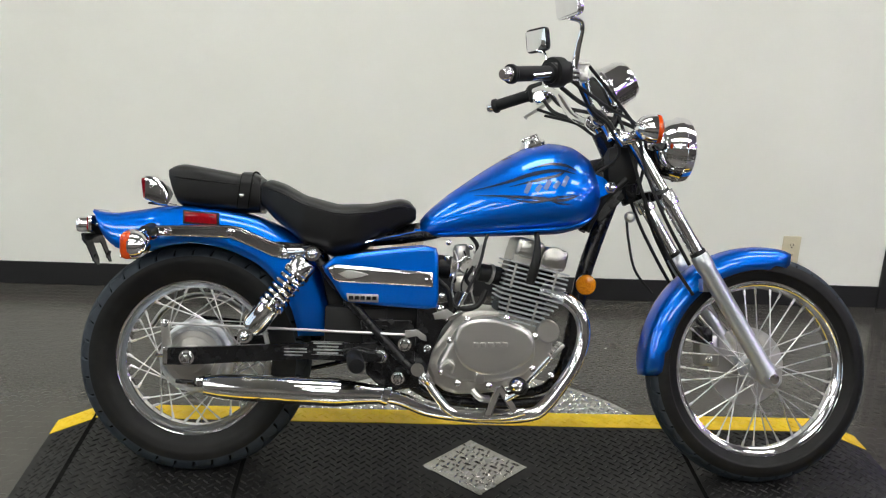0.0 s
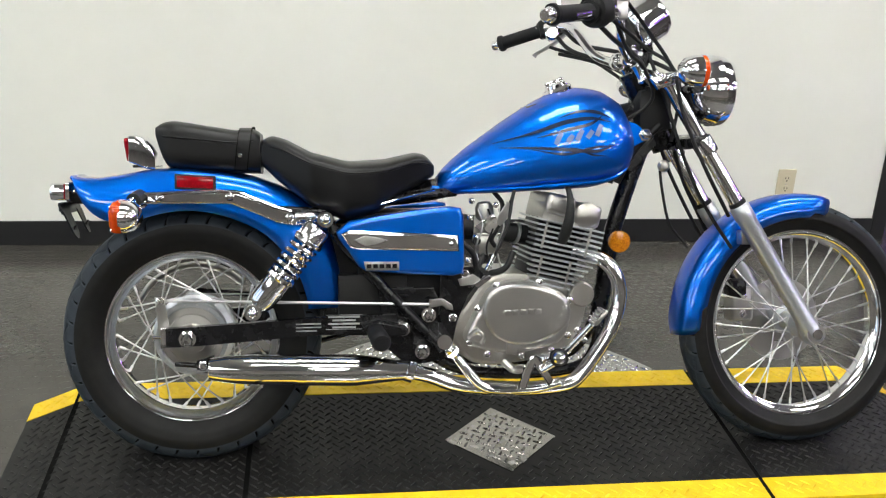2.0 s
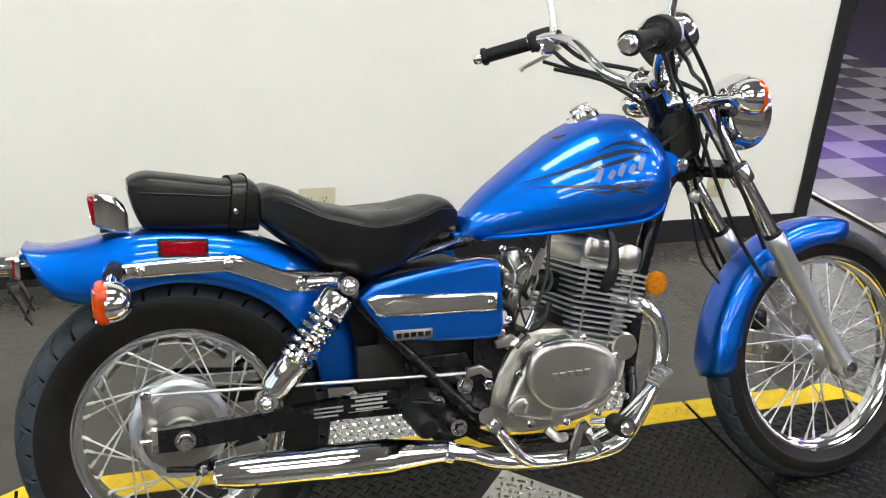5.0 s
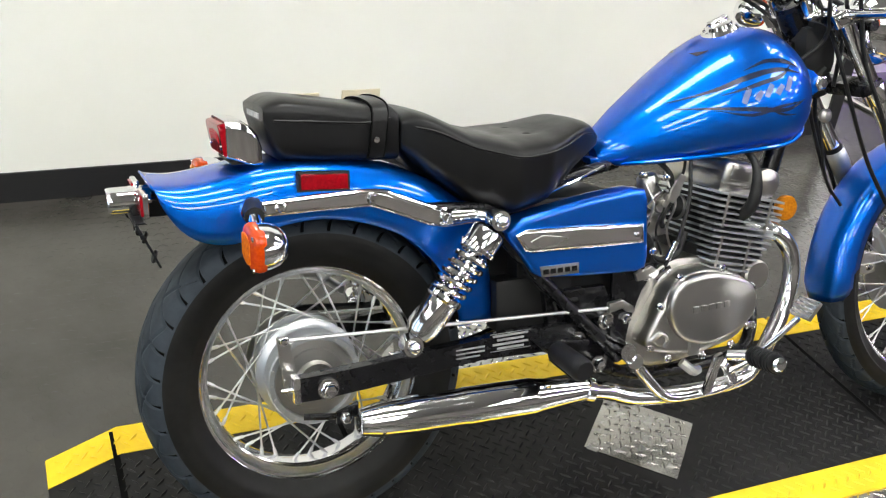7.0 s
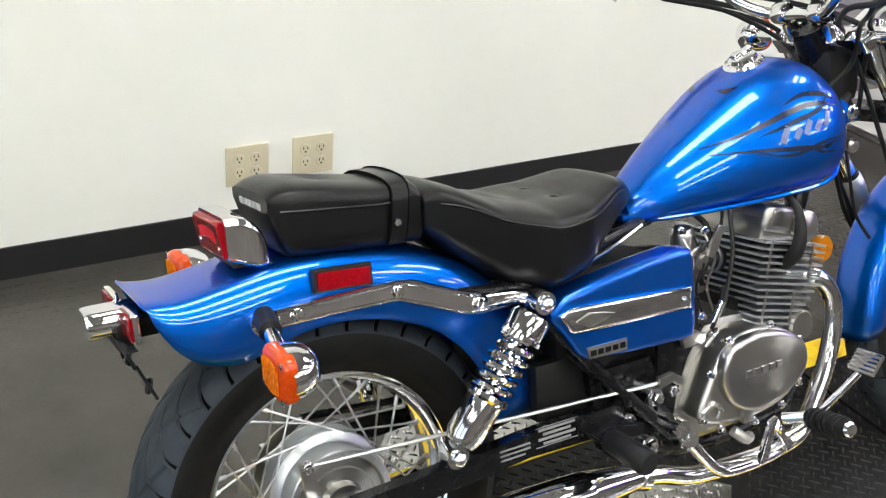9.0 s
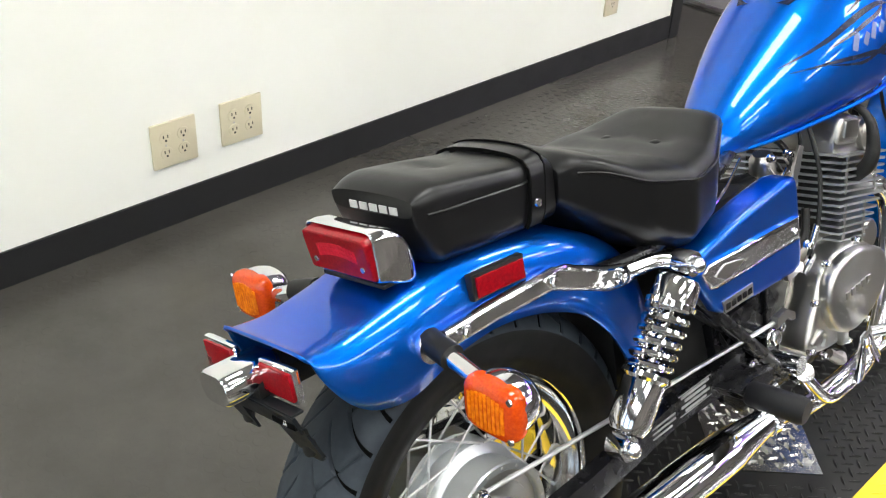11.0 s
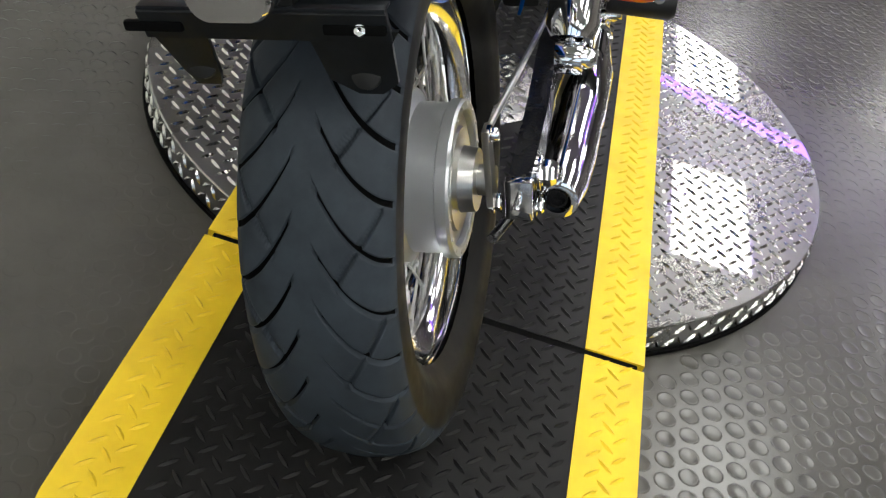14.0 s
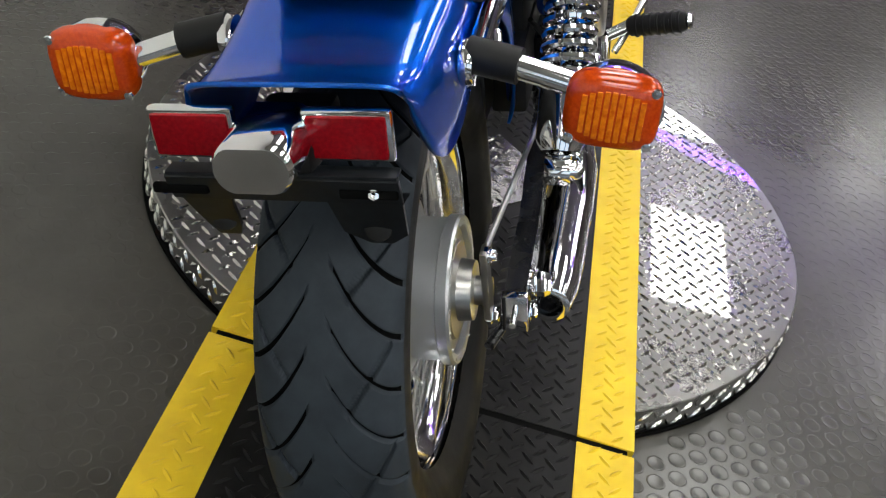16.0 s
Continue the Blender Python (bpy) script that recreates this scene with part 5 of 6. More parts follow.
part("idle_knob", lathe([(0, 0), (0.009, 0), (0.01, 0.003), (0.01, 0.012), (0.008, 0.014), (0, 0.014)], 12, Matrix.Translation((0.665, -0.082, 0.525)) @ Matrix.Rotation(radians(90), 4, "X")), black_plastic, carb)
part("fuel_hose", tube([(0.71, -0.06, 0.64), (0.728, -0.082, 0.61), (0.718, -0.095, 0.565), (0.7, -0.095, 0.53), (0.71, -0.085, 0.512)], 0.0055, 9), black_plastic, carb)
part("drain_hose", tube([(0.685, -0.085, 0.49), (0.668, -0.105, 0.465), (0.69, -0.112, 0.452), (0.73, -0.108, 0.462), (0.752, -0.1, 0.5)], 0.0075, 9), black_plastic, carb)
part("intake_clamp", lathe([(0.0245, 0), (0.0275, 0.001), (0.0275, 0.008), (0.0245, 0.009)], 22, towards((0.762, -0.046, 0.541), (0.785, -0.04, 0.536)), closed_profile=True), satin, carb)
part("air_boot", tube([(0.61, -0.04, 0.555), (0.64, -0.05, 0.556), (0.664, -0.055, 0.556)], 0.027, 14), black_plastic, carb)
for x, y, z in ((0.652, -0.1, 0.62), (0.71, -0.095, 0.61), (0.665, -0.09, 0.535), (0.72, -0.085, 0.54), (0.65, -0.09, 0.58)):
    bolt(carb, x, y, z, 0.0055)

# ---- exhaust ----
exhaust = part("exhaust_header", tube([(0.90, -0.085, 0.505), (0.935, -0.112, 0.492), (0.968, -0.122, 0.475), (0.995, -0.125, 0.44), (1.003, -0.125, 0.388), (0.985, -0.13, 0.325), (0.95, -0.138, 0.268), (0.905, -0.145, 0.212), (0.865, -0.15, 0.19), (0.76, -0.152, 0.183), (0.62, -0.155, 0.196), (0.545, -0.158, 0.222), (0.49, -0.16, 0.235)], 0.0175, 16, 6), chrome, bike, "chrome exhaust header pipe")
part("exhaust_flange", lathe([(0, 0), (0.03, 0), (0.03, 0.008), (0.02, 0.01), (0, 0.01)], 18, towards((0.905, -0.088, 0.503), (0.95, -0.115, 0.488))), chrome, exhaust)
muffler = part("muffler", lathe([(0.02, 0), (0.024, 0.002), (0.031, 0.04), (0.034, 0.1), (0.034, 0.19), (0.0355, 0.20), (0.0355, 0.33), (0.033, 0.345), (0.024, 0.42), (0.021, 0.455), (0, 0.456), (0, 0.02), (0.015, 0.012), (0.016, 0.0)], 32, towards((0.05, -0.155, 0.249), (0.5, -0.16, 0.235)), closed_profile=True), chrome, bike, "long chrome tapered muffler")
part("baffle", lathe([(0.0, 0.01), (0.009, 0.01), (0.009, 0.004), (0.012, 0.004), (0.012, 0.02), (0, 0.02)], 18, towards((0.05, -0.155, 0.249), (0.5, -0.16, 0.235))), black, muffler)
part("clamp", lathe([(0.022, -0.01), (0.025, -0.008), (0.025, 0.008), (0.022, 0.01)], 20, towards((0.5, -0.16, 0.233), (0.6, -0.157, 0.2)), closed_profile=True), chrome, muffler)
part("muffler_bracket", prism([(0.02, 0.262), (0.06, 0.275), (0.06, 0.25), (0.02, 0.24)], -0.128, -0.12, 0.002), black, muffler)
bolt(muffler, 0.035, -0.135, 0.252, 0.009)
# engine guard brace and foot controls
brace = part("foot_control", tube([(0.575, -0.15, 0.302), (0.60, -0.165, 0.272), (0.64, -0.17, 0.222), (0.665, -0.172, 0.198), (0.70, -0.172, 0.188), (0.79, -0.17, 0.188), (0.85, -0.165, 0.2)], 0.0115, 12), chrome, bike, "chrome foot peg brace with a rubber peg and brake pedal")
part("brace_clamp", rod((0.578, -0.12, 0.302), (0.578, -0.18, 0.302), 0.017, 16), chrome, brace)
part("brace_clamp", rod((0.61, -0.155, 0.262), (0.595, -0.175, 0.28), 0.016, 12), chrome, brace)
part("peg_bracket", prism([(0.745, 0.19), (0.775, 0.265), (0.79, 0.27), (0.83, 0.21), (0.82, 0.195), (0.785, 0.245), (0.765, 0.19)], -0.19, -0.178, 0.003), chrome, brace)
peg = part("foot_peg", lathe([(0, 0), (0.014, 0), (0.018, 0.006), (0.018, 0.098), (0.015, 0.104), (0, 0.104)], 16, towards((0.832, -0.222, 0.27), (0.808, -0.33, 0.29))), grip_rubber, brace, "black rubber foot peg")
part("peg_tip", lathe([(0, 0), (0.012, 0), (0.014, 0.004), (0.01, 0.009), (0, 0.01)], 14, towards((0.8095, -0.323, 0.2888), (0.808, -0.33, 0.29))), chrome, peg)
part("peg_root", rod((0.806, -0.185, 0.262), (0.834, -0.226, 0.271), 0.011, 12), chrome, brace)
for k in range(7):
    part("peg_rib", lathe([(0.017, 0), (0.0205, 0.001), (0.0205, 0.005), (0.017, 0.006)], 16, towards((0.832, -0.222, 0.27), (0.808, -0.33, 0.29)) @ Matrix.Translation((0, 0, 0.014 + 0.0125 * k)), closed_profile=True), grip_rubber, peg)
part("pedal_arm", tube([(0.80, -0.2, 0.235), (0.83, -0.22, 0.26), (0.865, -0.25, 0.31), (0.895, -0.272, 0.352)], 0.0065, 10), chrome, brace)
pad = part("brake_pedal", box(0, 0, 0, 0.042, 0.052, 0.01, 0.003, Matrix.Translation((0.908, -0.276, 0.37)) @ Matrix.Rotation(radians(-48), 4, "Y")), satin, brace, "ribbed metal brake pedal pad")
for k in range(5):
    part("pedal_rib", box(-0.016 + 0.008 * k, 0, 0.006, 0.003, 0.05, 0.004, 0, Matrix.Translation((0.908, -0.276, 0.37)) @ Matrix.Rotation(radians(-48), 4, "Y")), chrome, pad)


def rear_peg(s):
    p = part("passenger_peg", lathe([(0, 0), (0.016, 0), (0.02, 0.006), (0.022, 0.085), (0.018, 0.092), (0, 0.092)], 16, towards((0.42, s * 0.18, 0.332), (0.43, s * 0.28, 0.318))), grip_rubber, bike, "black rubber passenger foot peg")
    part("peg_bracket", prism([(0.39, 0.345), (0.43, 0.352), (0.49, 0.34), (0.49, 0.32), (0.42, 0.315)], s * 0.125, s * 0.185, 0.004), black, p)
    part("peg_bolt", rod((0.44, s * 0.17, 0.30), (0.44, s * 0.2, 0.30), 0.008), chrome, p)


both(rear_peg)
# ---- front end ----
FORK = 0.09
slope = (Vector((1.5, 0, 0.293)) - Vector((1.128, 0, 0.887))).normalized()


def fork(s):
    y = s * FORK
    P = lambda t: Vector((1.128, y - 0.01, 0.887)) + slope * t  # along the leg
    leg = part("fork_leg", rod(P(-0.02), P(0.36), 0.0178, 20), chrome, bike, "chrome fork leg with a brushed aluminium slider")
    part("slider", lathe([(0, 0.335), (0.02, 0.335), (0.024, 0.34), (0.0245, 0.375), (0.0225, 0.385), (0.0225, 0.67), (0.026, 0.69), (0.026, 0.725), (0.018, 0.735), (0, 0.735)], 24, towards(P(0), P(1))), slider_grey, leg, "brushed aluminium fork slider")
    part("dust_seal", lathe([(0.0185, 0.325), (0.021, 0.327), (0.021, 0.337), (0.017, 0.338)], 20, towards(P(0), P(1)), closed_profile=True), black_plastic, leg)
    part("axle_lug", lathe([(0, -0.022), (0.024, -0.022), (0.026, -0.015), (0.026, 0.015), (0.024, 0.022), (0, 0.022)], 20, axis_y(*P(0.712))), satin, leg)
    part("axle_cap", lathe([(0, 0), (0.015, 0), (0.013, 0.006), (0, 0.007)], 14, Matrix.Translation(P(0.712) + Vector((0, s * 0.022, 0))) @ Matrix.Rotation(radians(90 if s < 0 else -90), 4, "X")), chrome, leg)
    part("fender_lug", box(P(0.43).x - 0.005, y - s * 0.03, P(0.43).z, 0.05, 0.045, 0.035, 0.004), satin, leg)
    part("lower_clamp", lathe([(0.016, 0.148), (0.025, 0.15), (0.026, 0.155), (0.026, 0.185), (0.025, 0.19), (0.016, 0.192)], 20, towards(P(0), P(1)), closed_profile=True), chrome, leg)


both(fork)
for leg in [c for c in bike.children if c.name.startswith("fork_leg")]:
    leg.matrix_local = steer @ Matrix.Translation((-0.009, 0, 0))
yoke = part("triple_clamp", prism([(1.07, 0.905), (1.14, 0.925), (1.16, 0.9), (1.09, 0.878)], -0.12, 0.1, 0.011, 3), chrome, bike, "chromed upper triple clamp")
part("lower_yoke", prism([(1.165, 0.765), (1.215, 0.778), (1.225, 0.754), (1.175, 0.74)], -0.118, 0.1, 0.006), black, yoke)
for y in (-0.045, 0.045):
    part("bar_riser", lathe([(0, 0), (0.019, 0), (0.02, 0.006), (0.016, 0.012), (0.015, 0.04), (0.018, 0.046), (0, 0.046)], 20, towards((1.085, y, 0.905), (1.05, y, 0.962))), chrome, yoke)
    part("bar_clamp", lathe([(0, -0.014), (0.019, -0.014), (0.021, -0.01), (0.021, 0.01), (0.019, 0.014), (0, 0.014)], 20, axis_y(1.043, y, 0.959)), chrome, yoke)
    part("clamp_bolt", rod((1.06, y, 0.97), (1.052, y, 0.99), 0.006, 6), chrome, yoke)
for y in (-FORK, FORK):
    part("fork_cap", lathe([(0, 0), (0.02, 0), (0.021, 0.004), (0.021, 0.014), (0.013, 0.018), (0.013, 0.026), (0, 0.027)], 20, towards((1.1, y, 0.9), (1.06, y, 0.962))), chrome, yoke)
part("stem_nut", lathe([(0, 0), (0.018, 0), (0.018, 0.01), (0.012, 0.015), (0, 0.016)], 6, towards((1.085, 0, 0.91), (1.05, 0, 0.965))), chrome, yoke)
part("key_switch", lathe([(0, 0), (0.016, 0), (0.016, 0.02), (0.012, 0.024), (0, 0.025)], 18, towards((1.15, -0.04, 0.9), (1.13, -0.045, 0.95))), black_plastic, yoke)
part("wire_shroud", box(1.11, 0, 0.835, 0.09, 0.11, 0.11, 0.03), black_plastic, yoke)

bar = part("handlebar", tube([(0.81, -0.40, 1.006), (0.885, -0.335, 1.026), (0.94, -0.27, 1.036), (0.97, -0.2, 1.036), (1.0, -0.12, 0.985), (1.035, -0.06, 0.958), (1.045, 0, 0.957), (1.035, 0.06, 0.958), (1.0, 0.12, 0.985), (0.968, 0.2, 1.055), (0.942, 0.27, 1.074), (0.9, 0.33, 1.068), (0.83, 0.385, 1.046)], 0.0112, 14, 6), chrome, bike, "chrome pullback handlebar")


def grips(s):
    if s < 0:
        a, b = Vector((0.753, -0.437, 1.002)), Vector((0.865, -0.345, 1.023))
    else:
        a, b = Vector((0.807, 0.405, 1.037)), Vector((0.915, 0.325, 1.068))
    m = towards(a, b)
    L = (b - a).length
    g = part("grip", lathe([(0, 0.006), (0.022, 0.006), (0.0225, 0.014), (0.0175, 0.02), (0.0175, L - 0.01), (0.024, L - 0.008), (0.024, L), (0, L)], 20, m), grip_rubber, bar, "black rubber hand grip")
    part("bar_end", lathe([(0, -0.018), (0.011, -0.018), (0.014, -0.014), (0.014, 0.0), (0.017, 0.002), (0.017, 0.008), (0, 0.008)], 18, m), chrome, g)
    sw = b + (b - a).normalized() * 0.03
    swm = part("switch_box", box(0, 0, 0, 0.05, 0.052, 0.062, 0.014, towards(b + (b - a).normalized() * 0.026, b + (b - a)), seg=3), black_plastic, bar, "black switch housing")
    if s < 0:
        part("throttle_drum", lathe([(0, 0), (0.034, 0), (0.036, 0.006), (0.036, 0.028), (0.03, 0.034), (0, 0.034)], 24, towards(b + Vector((0, 0, 0.002)), b + (b - a))), black_plastic, swm)
        mc = part("brake_reservoir", box(0.945, -0.25, 1.04, 0.046, 0.042, 0.04, 0.005), satin, bar, "grey brake fluid reservoir")
        part("reservoir_lid", box(0.945, -0.25, 1.062, 0.05, 0.046, 0.007, 0.002), satin, mc)
        part("lever_pivot", rod((0.915, -0.29, 1.025), (0.96, -0.24, 1.035), 0.014, 12), chrome, mc)
    else:
        part("clutch_perch", rod((0.925, 0.305, 1.072), (0.955, 0.26, 1.075), 0.018, 14), chrome, bar)
        part("clutch_lever", tube([(0.97, 0.29, 1.055), (0.952, 0.325, 1.036), (0.93, 0.356, 1.022), (0.91, 0.376, 1.01), (0.904, 0.382, 1.003)], [0.006, 0.0055, 0.005, 0.005, 0.007], 10, flat=0.7), satin, bar, "polished clutch lever")


both(grips)
for pts in ([(0.955, 0.25, 1.06), (0.985, 0.18, 1.015), (1.05, 0.07, 0.985), (1.11, -0.01, 0.955), (1.16, -0.05, 0.925)],
            [(0.94, 0.28, 1.05), (0.965, 0.2, 1.0), (1.03, 0.1, 0.965), (1.09, 0.02, 0.94), (1.15, -0.04, 0.91)],
            [(0.895, -0.315, 0.995), (0.95, -0.24, 0.975), (1.02, -0.13, 0.965), (1.075, -0.06, 0.935), (1.1, -0.03, 0.88)]):
    part("control_cable", tube(pts, 0.0055, 9), black_plastic, bar)
part("lever_clamp", lathe([(0, 0), (0.016, 0), (0.019, 0.004), (0.019, 0.022), (0.014, 0.026), (0, 0.026)], 20, towards((0.93, 0.285, 1.05), (0.925, 0.25, 1.055))), chrome, bar)


def bar_mirror(s):
    if s < 0:
        base, knee, head = (0.93, -0.27, 1.035), (0.936, -0.28, 1.09), (0.942, -0.3, 1.15)
        hc = Vector((0.905, -0.335, 1.186))
    else:
        base, knee, head = (0.945, 0.27, 1.075), (0.95, 0.29, 1.13), (0.95, 0.315, 1.185)
        hc = Vector((0.93, 0.335, 1.232))
    mi = part("mirror", tube([base, knee, head, tuple(hc - Vector((0, 0, 0.03)))], [0.011, 0.008, 0.006, 0.006], 10), chrome, bike, "chrome rear-view mirror on a stalk")
    turn = Matrix.Translation(hc) @ Matrix.Rotation(radians(32 if s > 0 else 20), 4, "Z") @ Matrix.Rotation(radians(-8), 4, "Y")
    w, h = (0.05, 0.036) if s > 0 else (0.056, 0.03)
    bm = bmesh.new()
    loops = []
    for x, g in ((-0.006, 0.97), (-0.005, 1.0), (0.003, 1.0), (0.008, 0.9), (0.011, 0.5), (0.012, 0.2)):
        loops.append([turn @ Vector((x, g * w * math.copysign(abs(math.cos(a)) ** 0.35, math.cos(a)), g * h * math.copysign(abs(math.sin(a)) ** 0.35, math.sin(a)))) for a in (2 * math.pi * (k + 0.5) / 36 for k in range(36))])
    rings(bm, loops)
    part("mirror_shell", bm, black if s > 0 else chrome, mi, "black mirror shell" if s > 0 else "", smooth=50)
    part("mirror_glass", box(-0.0075, 0, 0, 0.003, w * 1.72, h * 1.66, 0.001, turn), chrome, mi, "silvered mirror glass")


both(bar_mirror)

# instruments and lights at the front
spd_m = Matrix.Translation((1.06, -0.012, 1.03)) @ Matrix.Rotation(radians(58), 4, "Y") @ Matrix.Diagonal((1.22, 1.22, 1.4, 1))
spd = part("speedometer", lathe([(0, -0.008), (0.046, -0.006), (0.052, 0), (0.054, 0.008), (0.05, 0.012), (0.047, 0.045), (0.038, 0.058), (0, 0.06)], 32, spd_m), chrome, bike, "chrome speedometer can")
part("dial", lathe([(0, -0.0105), (0.043, -0.0105), (0.043, -0.006), (0, -0.006)], 32, spd_m), black_plastic, spd)
part("speedo_bracket", tube([(1.08, -0.01, 0.93), (1.1, -0.01, 0.97), (1.1, -0.01, 1.0)], 0.012, 10), black, spd)
hl_m = Matrix.Translation((1.178, -0.045, 0.883)) @ Matrix.Rotation(radians(9), 4, "Z") @ Matrix.Rotation(radians(90), 4, "Y")
hl = part("headlight", lathe([(0, 0), (0.028, 0.003), (0.05, 0.012), (0.066, 0.027), (0.077, 0.048), (0.082, 0.07), (0.086, 0.074), (0.086, 0.084), (0.084, 0.096), (0.078, 0.1), (0, 0.1)], 44, hl_m), chrome, bike, "round chrome headlight")
glass = part("headlight_lens", lathe([(0.078, 0.1), (0.06, 0.11), (0.03, 0.118), (0, 0.12)], 40, hl_m), satin, hl)
part("headlight_ear", rod((1.19, -0.11, 0.885), (1.19, 0.11, 0.885), 0.012, 12), black, hl)


def front_indicator(s):
    m = Matrix.Translation((1.12, s * (0.25 if s < 0 else 0.2), 0.912)) @ Matrix.Rotation(radians(90), 4, "Y")
    fi = part("turn_signal", rod((1.116, s * 0.1, 0.908), (1.119, s * (0.235 if s < 0 else 0.19), 0.912), 0.011, 14), chrome, bike, "amber turn signal on a chrome stalk")
    part("housing", lathe([(0, -0.03), (0.014, -0.028), (0.028, -0.016), (0.035, 0.004), (0.036, 0.02), (0, 0.02)], 26, m), chrome, fi)
    part("lens", lathe([(0.036, 0.02), (0.035, 0.03), (0.026, 0.036), (0, 0.037)], 26, m), amber_lens, fi)


both(front_indicator)
amb = part("frame_reflector", lathe([(0, 0), (0.0265, 0), (0.0265, 0.009), (0.024, 0.012), (0.012, 0.0135), (0, 0.014)], 26, Matrix.Translation((1.013, -0.08, 0.52)) @ Matrix.Rotation(radians(90), 4, "X")), amber_deep, bike, "round amber frame reflector")
part("reflector_arm", rod((1.015, -0.02, 0.525), (1.013, -0.082, 0.52), 0.006), black, amb)
horn = part("horn", lathe([(0, 0), (0.014, 0), (0.015, 0.008), (0.009, 0.014), (0, 0.015)], 20, Matrix.Translation((1.13, -0.05, 0.7)) @ Matrix.Rotation(radians(90), 4, "X")), satin, bike, "small round horn with a wire")
part("horn_wire", tube([(1.125, -0.045, 0.69), (1.13, -0.05, 0.64), (1.15, -0.05, 0.56), (1.2, -0.045, 0.5)], 0.0035, 7), black_plastic, horn)
# cables over the yoke
cables = [[(0.9, -0.33, 1.02), (0.98, -0.26, 0.985), (1.05, -0.17, 0.965), (1.13, -0.09, 0.94), (1.17, -0.05, 0.88), (1.15, -0.05, 0.76)],
          [(0.93, -0.28, 1.03), (0.99, -0.2, 0.96), (1.05, -0.13, 0.93), (1.09, -0.08, 0.86), (1.02, -0.06, 0.80), (0.9, -0.06, 0.70)],
          [(0.93, 0.3, 1.02), (1.0, 0.22, 0.985), (1.04, 0.14, 0.95), (1.08, 0.05, 0.88), (1.02, -0.04, 0.76)],
          [(0.95, 0.28, 1.0), (1.02, 0.18, 0.97), (1.08, 0.1, 0.93), (1.12, 0.04, 0.86)],
          [(0.975, -0.24, 1.06), (1.04, -0.2, 1.0), (1.12, -0.14, 0.92), (1.15, -0.13, 0.82), (1.2, -0.14, 0.7), (1.28, -0.1, 0.58)],
          [(1.15, 0.03, 0.75), (1.2, 0.05, 0.65), (1.3, 0.09, 0.5), (1.42, 0.09, 0.36)],
          [(1.1, -0.02, 0.97), (1.13, -0.06, 0.86), (1.17, -0.085, 0.72), (1.23, -0.08, 0.6), (1.3, -0.075, 0.5)]]
for pts in cables:
    part("control_cable", tube(pts, 0.0046, 8, 8), black_plastic, bar, "black control cable")
for s in (-1, 1):
    part("main_harness", tube([(1.02, s * 0.03, 0.66), (1.06, s * 0.045, 0.74), (1.12, s * 0.05, 0.8)], 0.01, 8), black_plastic, frame_ob)
# front disc brake on the far side
disc = part("brake_disc", lathe([(0.06, -0.002), (0.108, -0.002), (0.108, 0.002), (0.06, 0.002)], 56, Matrix.Translation((0, 0.06, 0)) @ Matrix.Rotation(radians(-90), 4, "X"), closed_profile=True), satin, front_wheel)
part("disc_carrier", lathe([(0.025, -0.001), (0.066, -0.001), (0.066, 0.004), (0.025, 0.004)], 6, Matrix.Translation((0, 0.06, 0)) @ Matrix.Rotation(radians(-90), 4, "X"), closed_profile=True), satin, front_wheel)
cal = part("brake_caliper", box(1.392, 0.075, 0.345, 0.06, 0.055, 0.09, 0.012, None, seg=3), satin, bike, "aluminium front brake caliper")
part("caliper_bridge", box(1.375, 0.062, 0.385, 0.05, 0.04, 0.05, 0.01), black, cal)
for dz in (-0.025, 0.02):
    bolt(cal, 1.39, 0.045, 0.345 + dz, 0.008)
part("brake_hose", tube([(1.385, 0.07, 0.4), (1.34, 0.085, 0.46), (1.3, 0.09, 0.55), (1.24, 0.08, 0.66), (1.2, 0.05, 0.74)], 0.005, 8), black_plastic, cal)

cal.matrix_local = steer

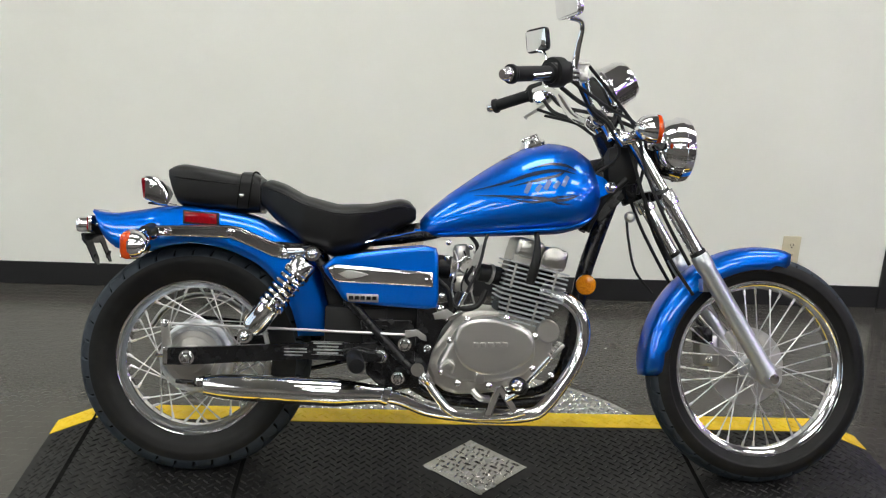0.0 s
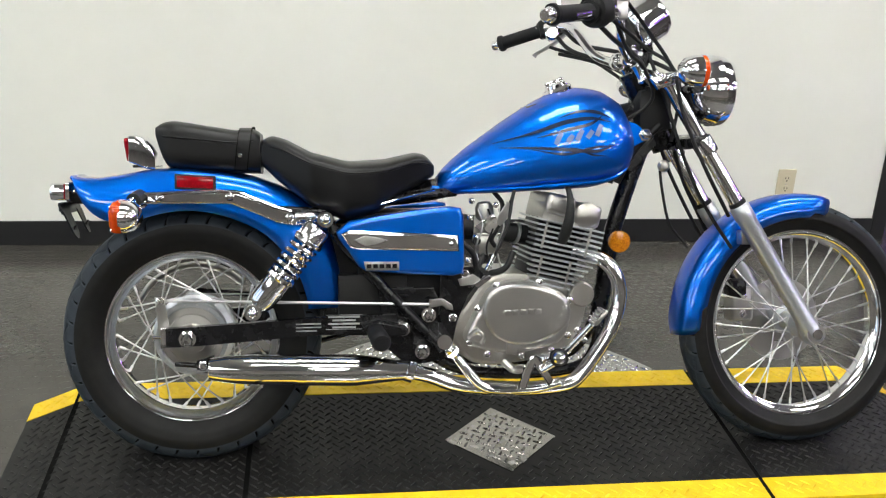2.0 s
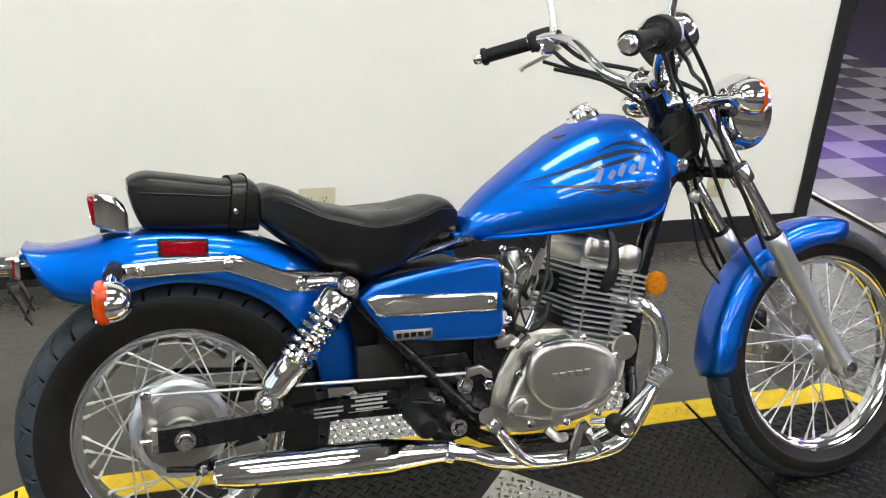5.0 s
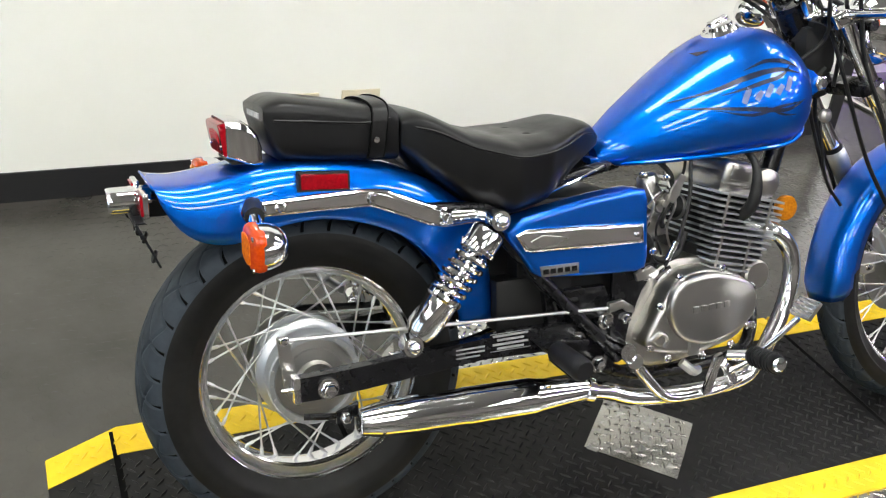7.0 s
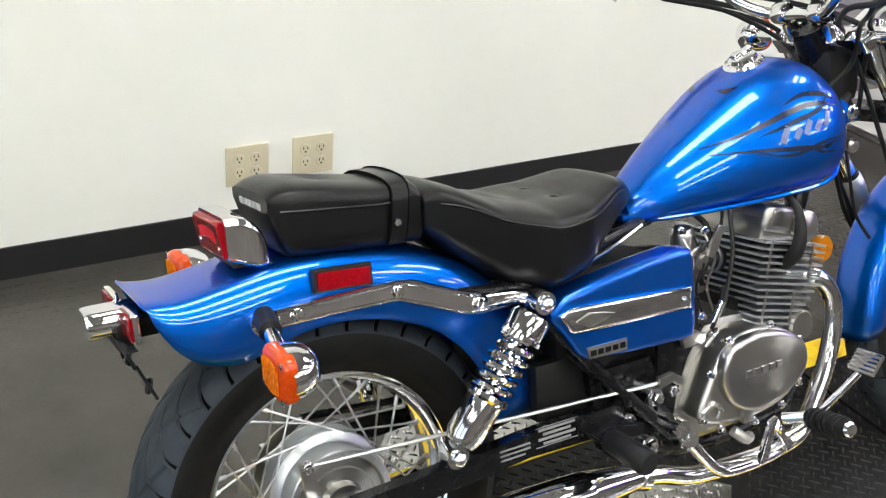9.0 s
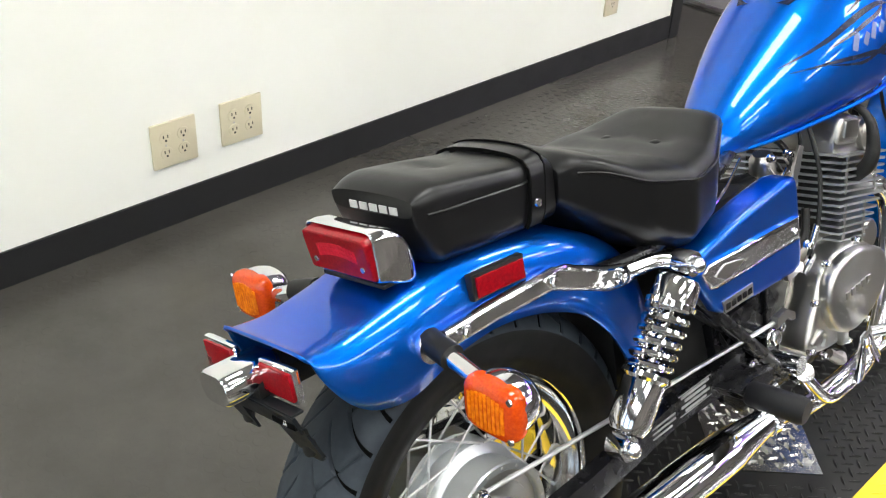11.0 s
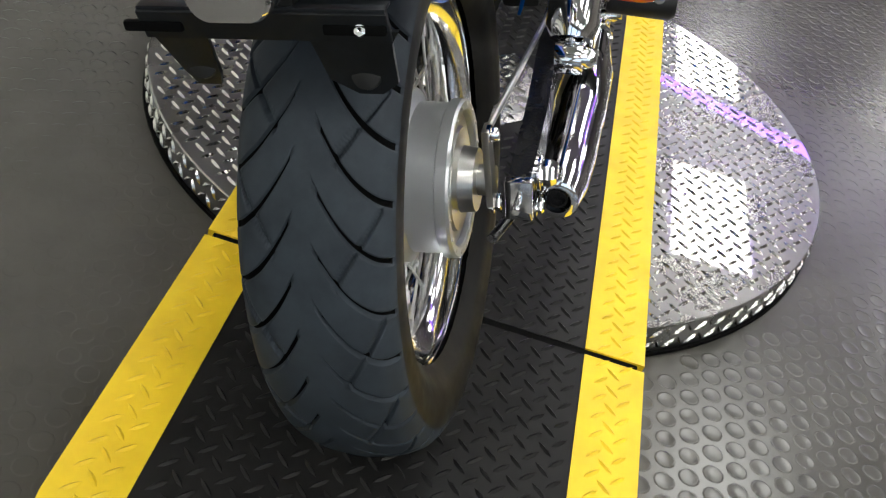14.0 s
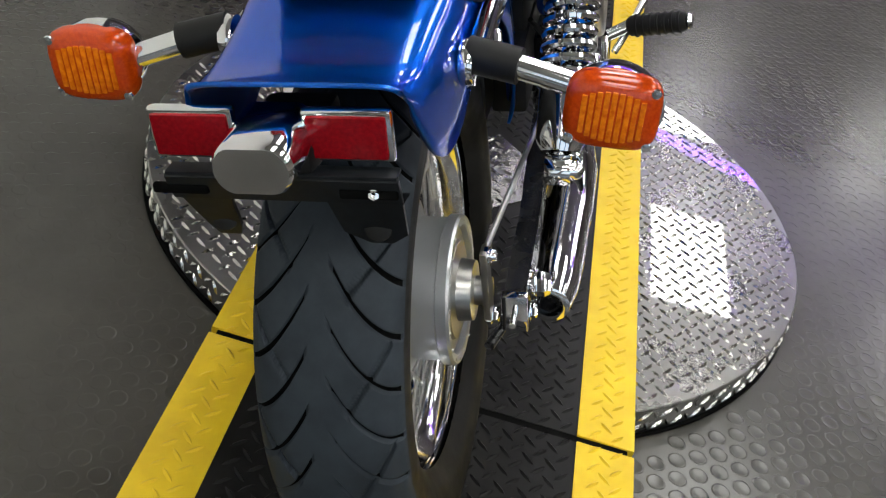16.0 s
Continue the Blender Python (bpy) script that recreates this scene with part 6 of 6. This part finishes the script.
# ---- wall outlets ----
def outlet(x, z, gangs):
    w = 0.07 + 0.05 * (gangs - 1)
    o = thing("wall_outlet", "ivory plastic duplex wall outlet plate" if gangs == 1 else "ivory plastic double-gang wall outlet plate", "outlet", "wall outlets", Matrix.Translation((x, WALL_Y, z)))
    pl = part("cover_plate", box(0, -0.004, 0, w * 1.06, 0.008, 0.121, 0.003), ivory, o)
    for g in range(gangs):
        gx = (g - (gangs - 1) / 2) * 0.05
        for dz in (-0.021, 0.021):
            fc = part("socket", lathe([(0, 0), (0.017, 0), (0.016, 0.002), (0, 0.0022)], 18, Matrix.Translation((gx, -0.0078, dz)) @ Matrix.Rotation(radians(90), 4, "X")), ivory, pl)
            for dx, hz in ((-0.006, 0.004), (0.006, 0.004), (0, -0.007)):
                part("slot_hole", box(gx + dx, -0.0102, dz + hz, 0.0025 if dx else 0.005, 0.0012, 0.008 if dx else 0.005), dark_slot, fc)
        part("plate_screw", lathe([(0, 0), (0.003, 0), (0.0025, 0.001), (0, 0.0012)], 8, Matrix.Translation((gx, -0.0078, 0)) @ Matrix.Rotation(radians(90), 4, "X")), satin, pl)


outlet(0.387, 0.17, 2)
outlet(0.588, 0.174, 2)
outlet(2.17, 0.182, 1)


# ---- far corner of the next room ----
far_bike = thing("parked_wheel", "black motorcycle wheel standing in the next room", "wheel", m=Matrix.Translation((5.95, 5.6, FLOOR)))
part("tyre", lathe([(0.22, -0.05), (0.28, -0.06), (0.31, -0.03), (0.315, 0), (0.31, 0.03), (0.28, 0.06), (0.22, 0.05)], 48, Matrix.Translation((0, 0, 0.315)) @ Matrix.Rotation(radians(80), 4, "X"), closed_profile=True), tyre_rubber, far_bike)
part("rim", lathe([(0.2, -0.03), (0.225, -0.04), (0.225, 0.04), (0.2, 0.03)], 40, Matrix.Translation((0, 0, 0.315)) @ Matrix.Rotation(radians(80), 4, "X"), closed_profile=True), rim_steel, far_bike)
part("hub", lathe([(0, -0.05), (0.06, -0.05), (0.06, 0.05), (0, 0.05)], 20, Matrix.Translation((0, 0, 0.315)) @ Matrix.Rotation(radians(80), 4, "X")), alloy, far_bike)
for k in range(5):
    part("spoke", rod((0.05 * math.cos(k * 1.2566), 0, 0.315 + 0.05 * math.sin(k * 1.2566)), (0.21 * math.cos(k * 1.2566), 0.0, 0.315 + 0.21 * math.sin(k * 1.2566)), 0.014), alloy, far_bike)
part("kick_stand", tube([(-0.25, -0.1, 0.2), (-0.35, -0.15, 0.08), (-0.45, -0.2, 0.01)], 0.014, 8), chrome, far_bike)
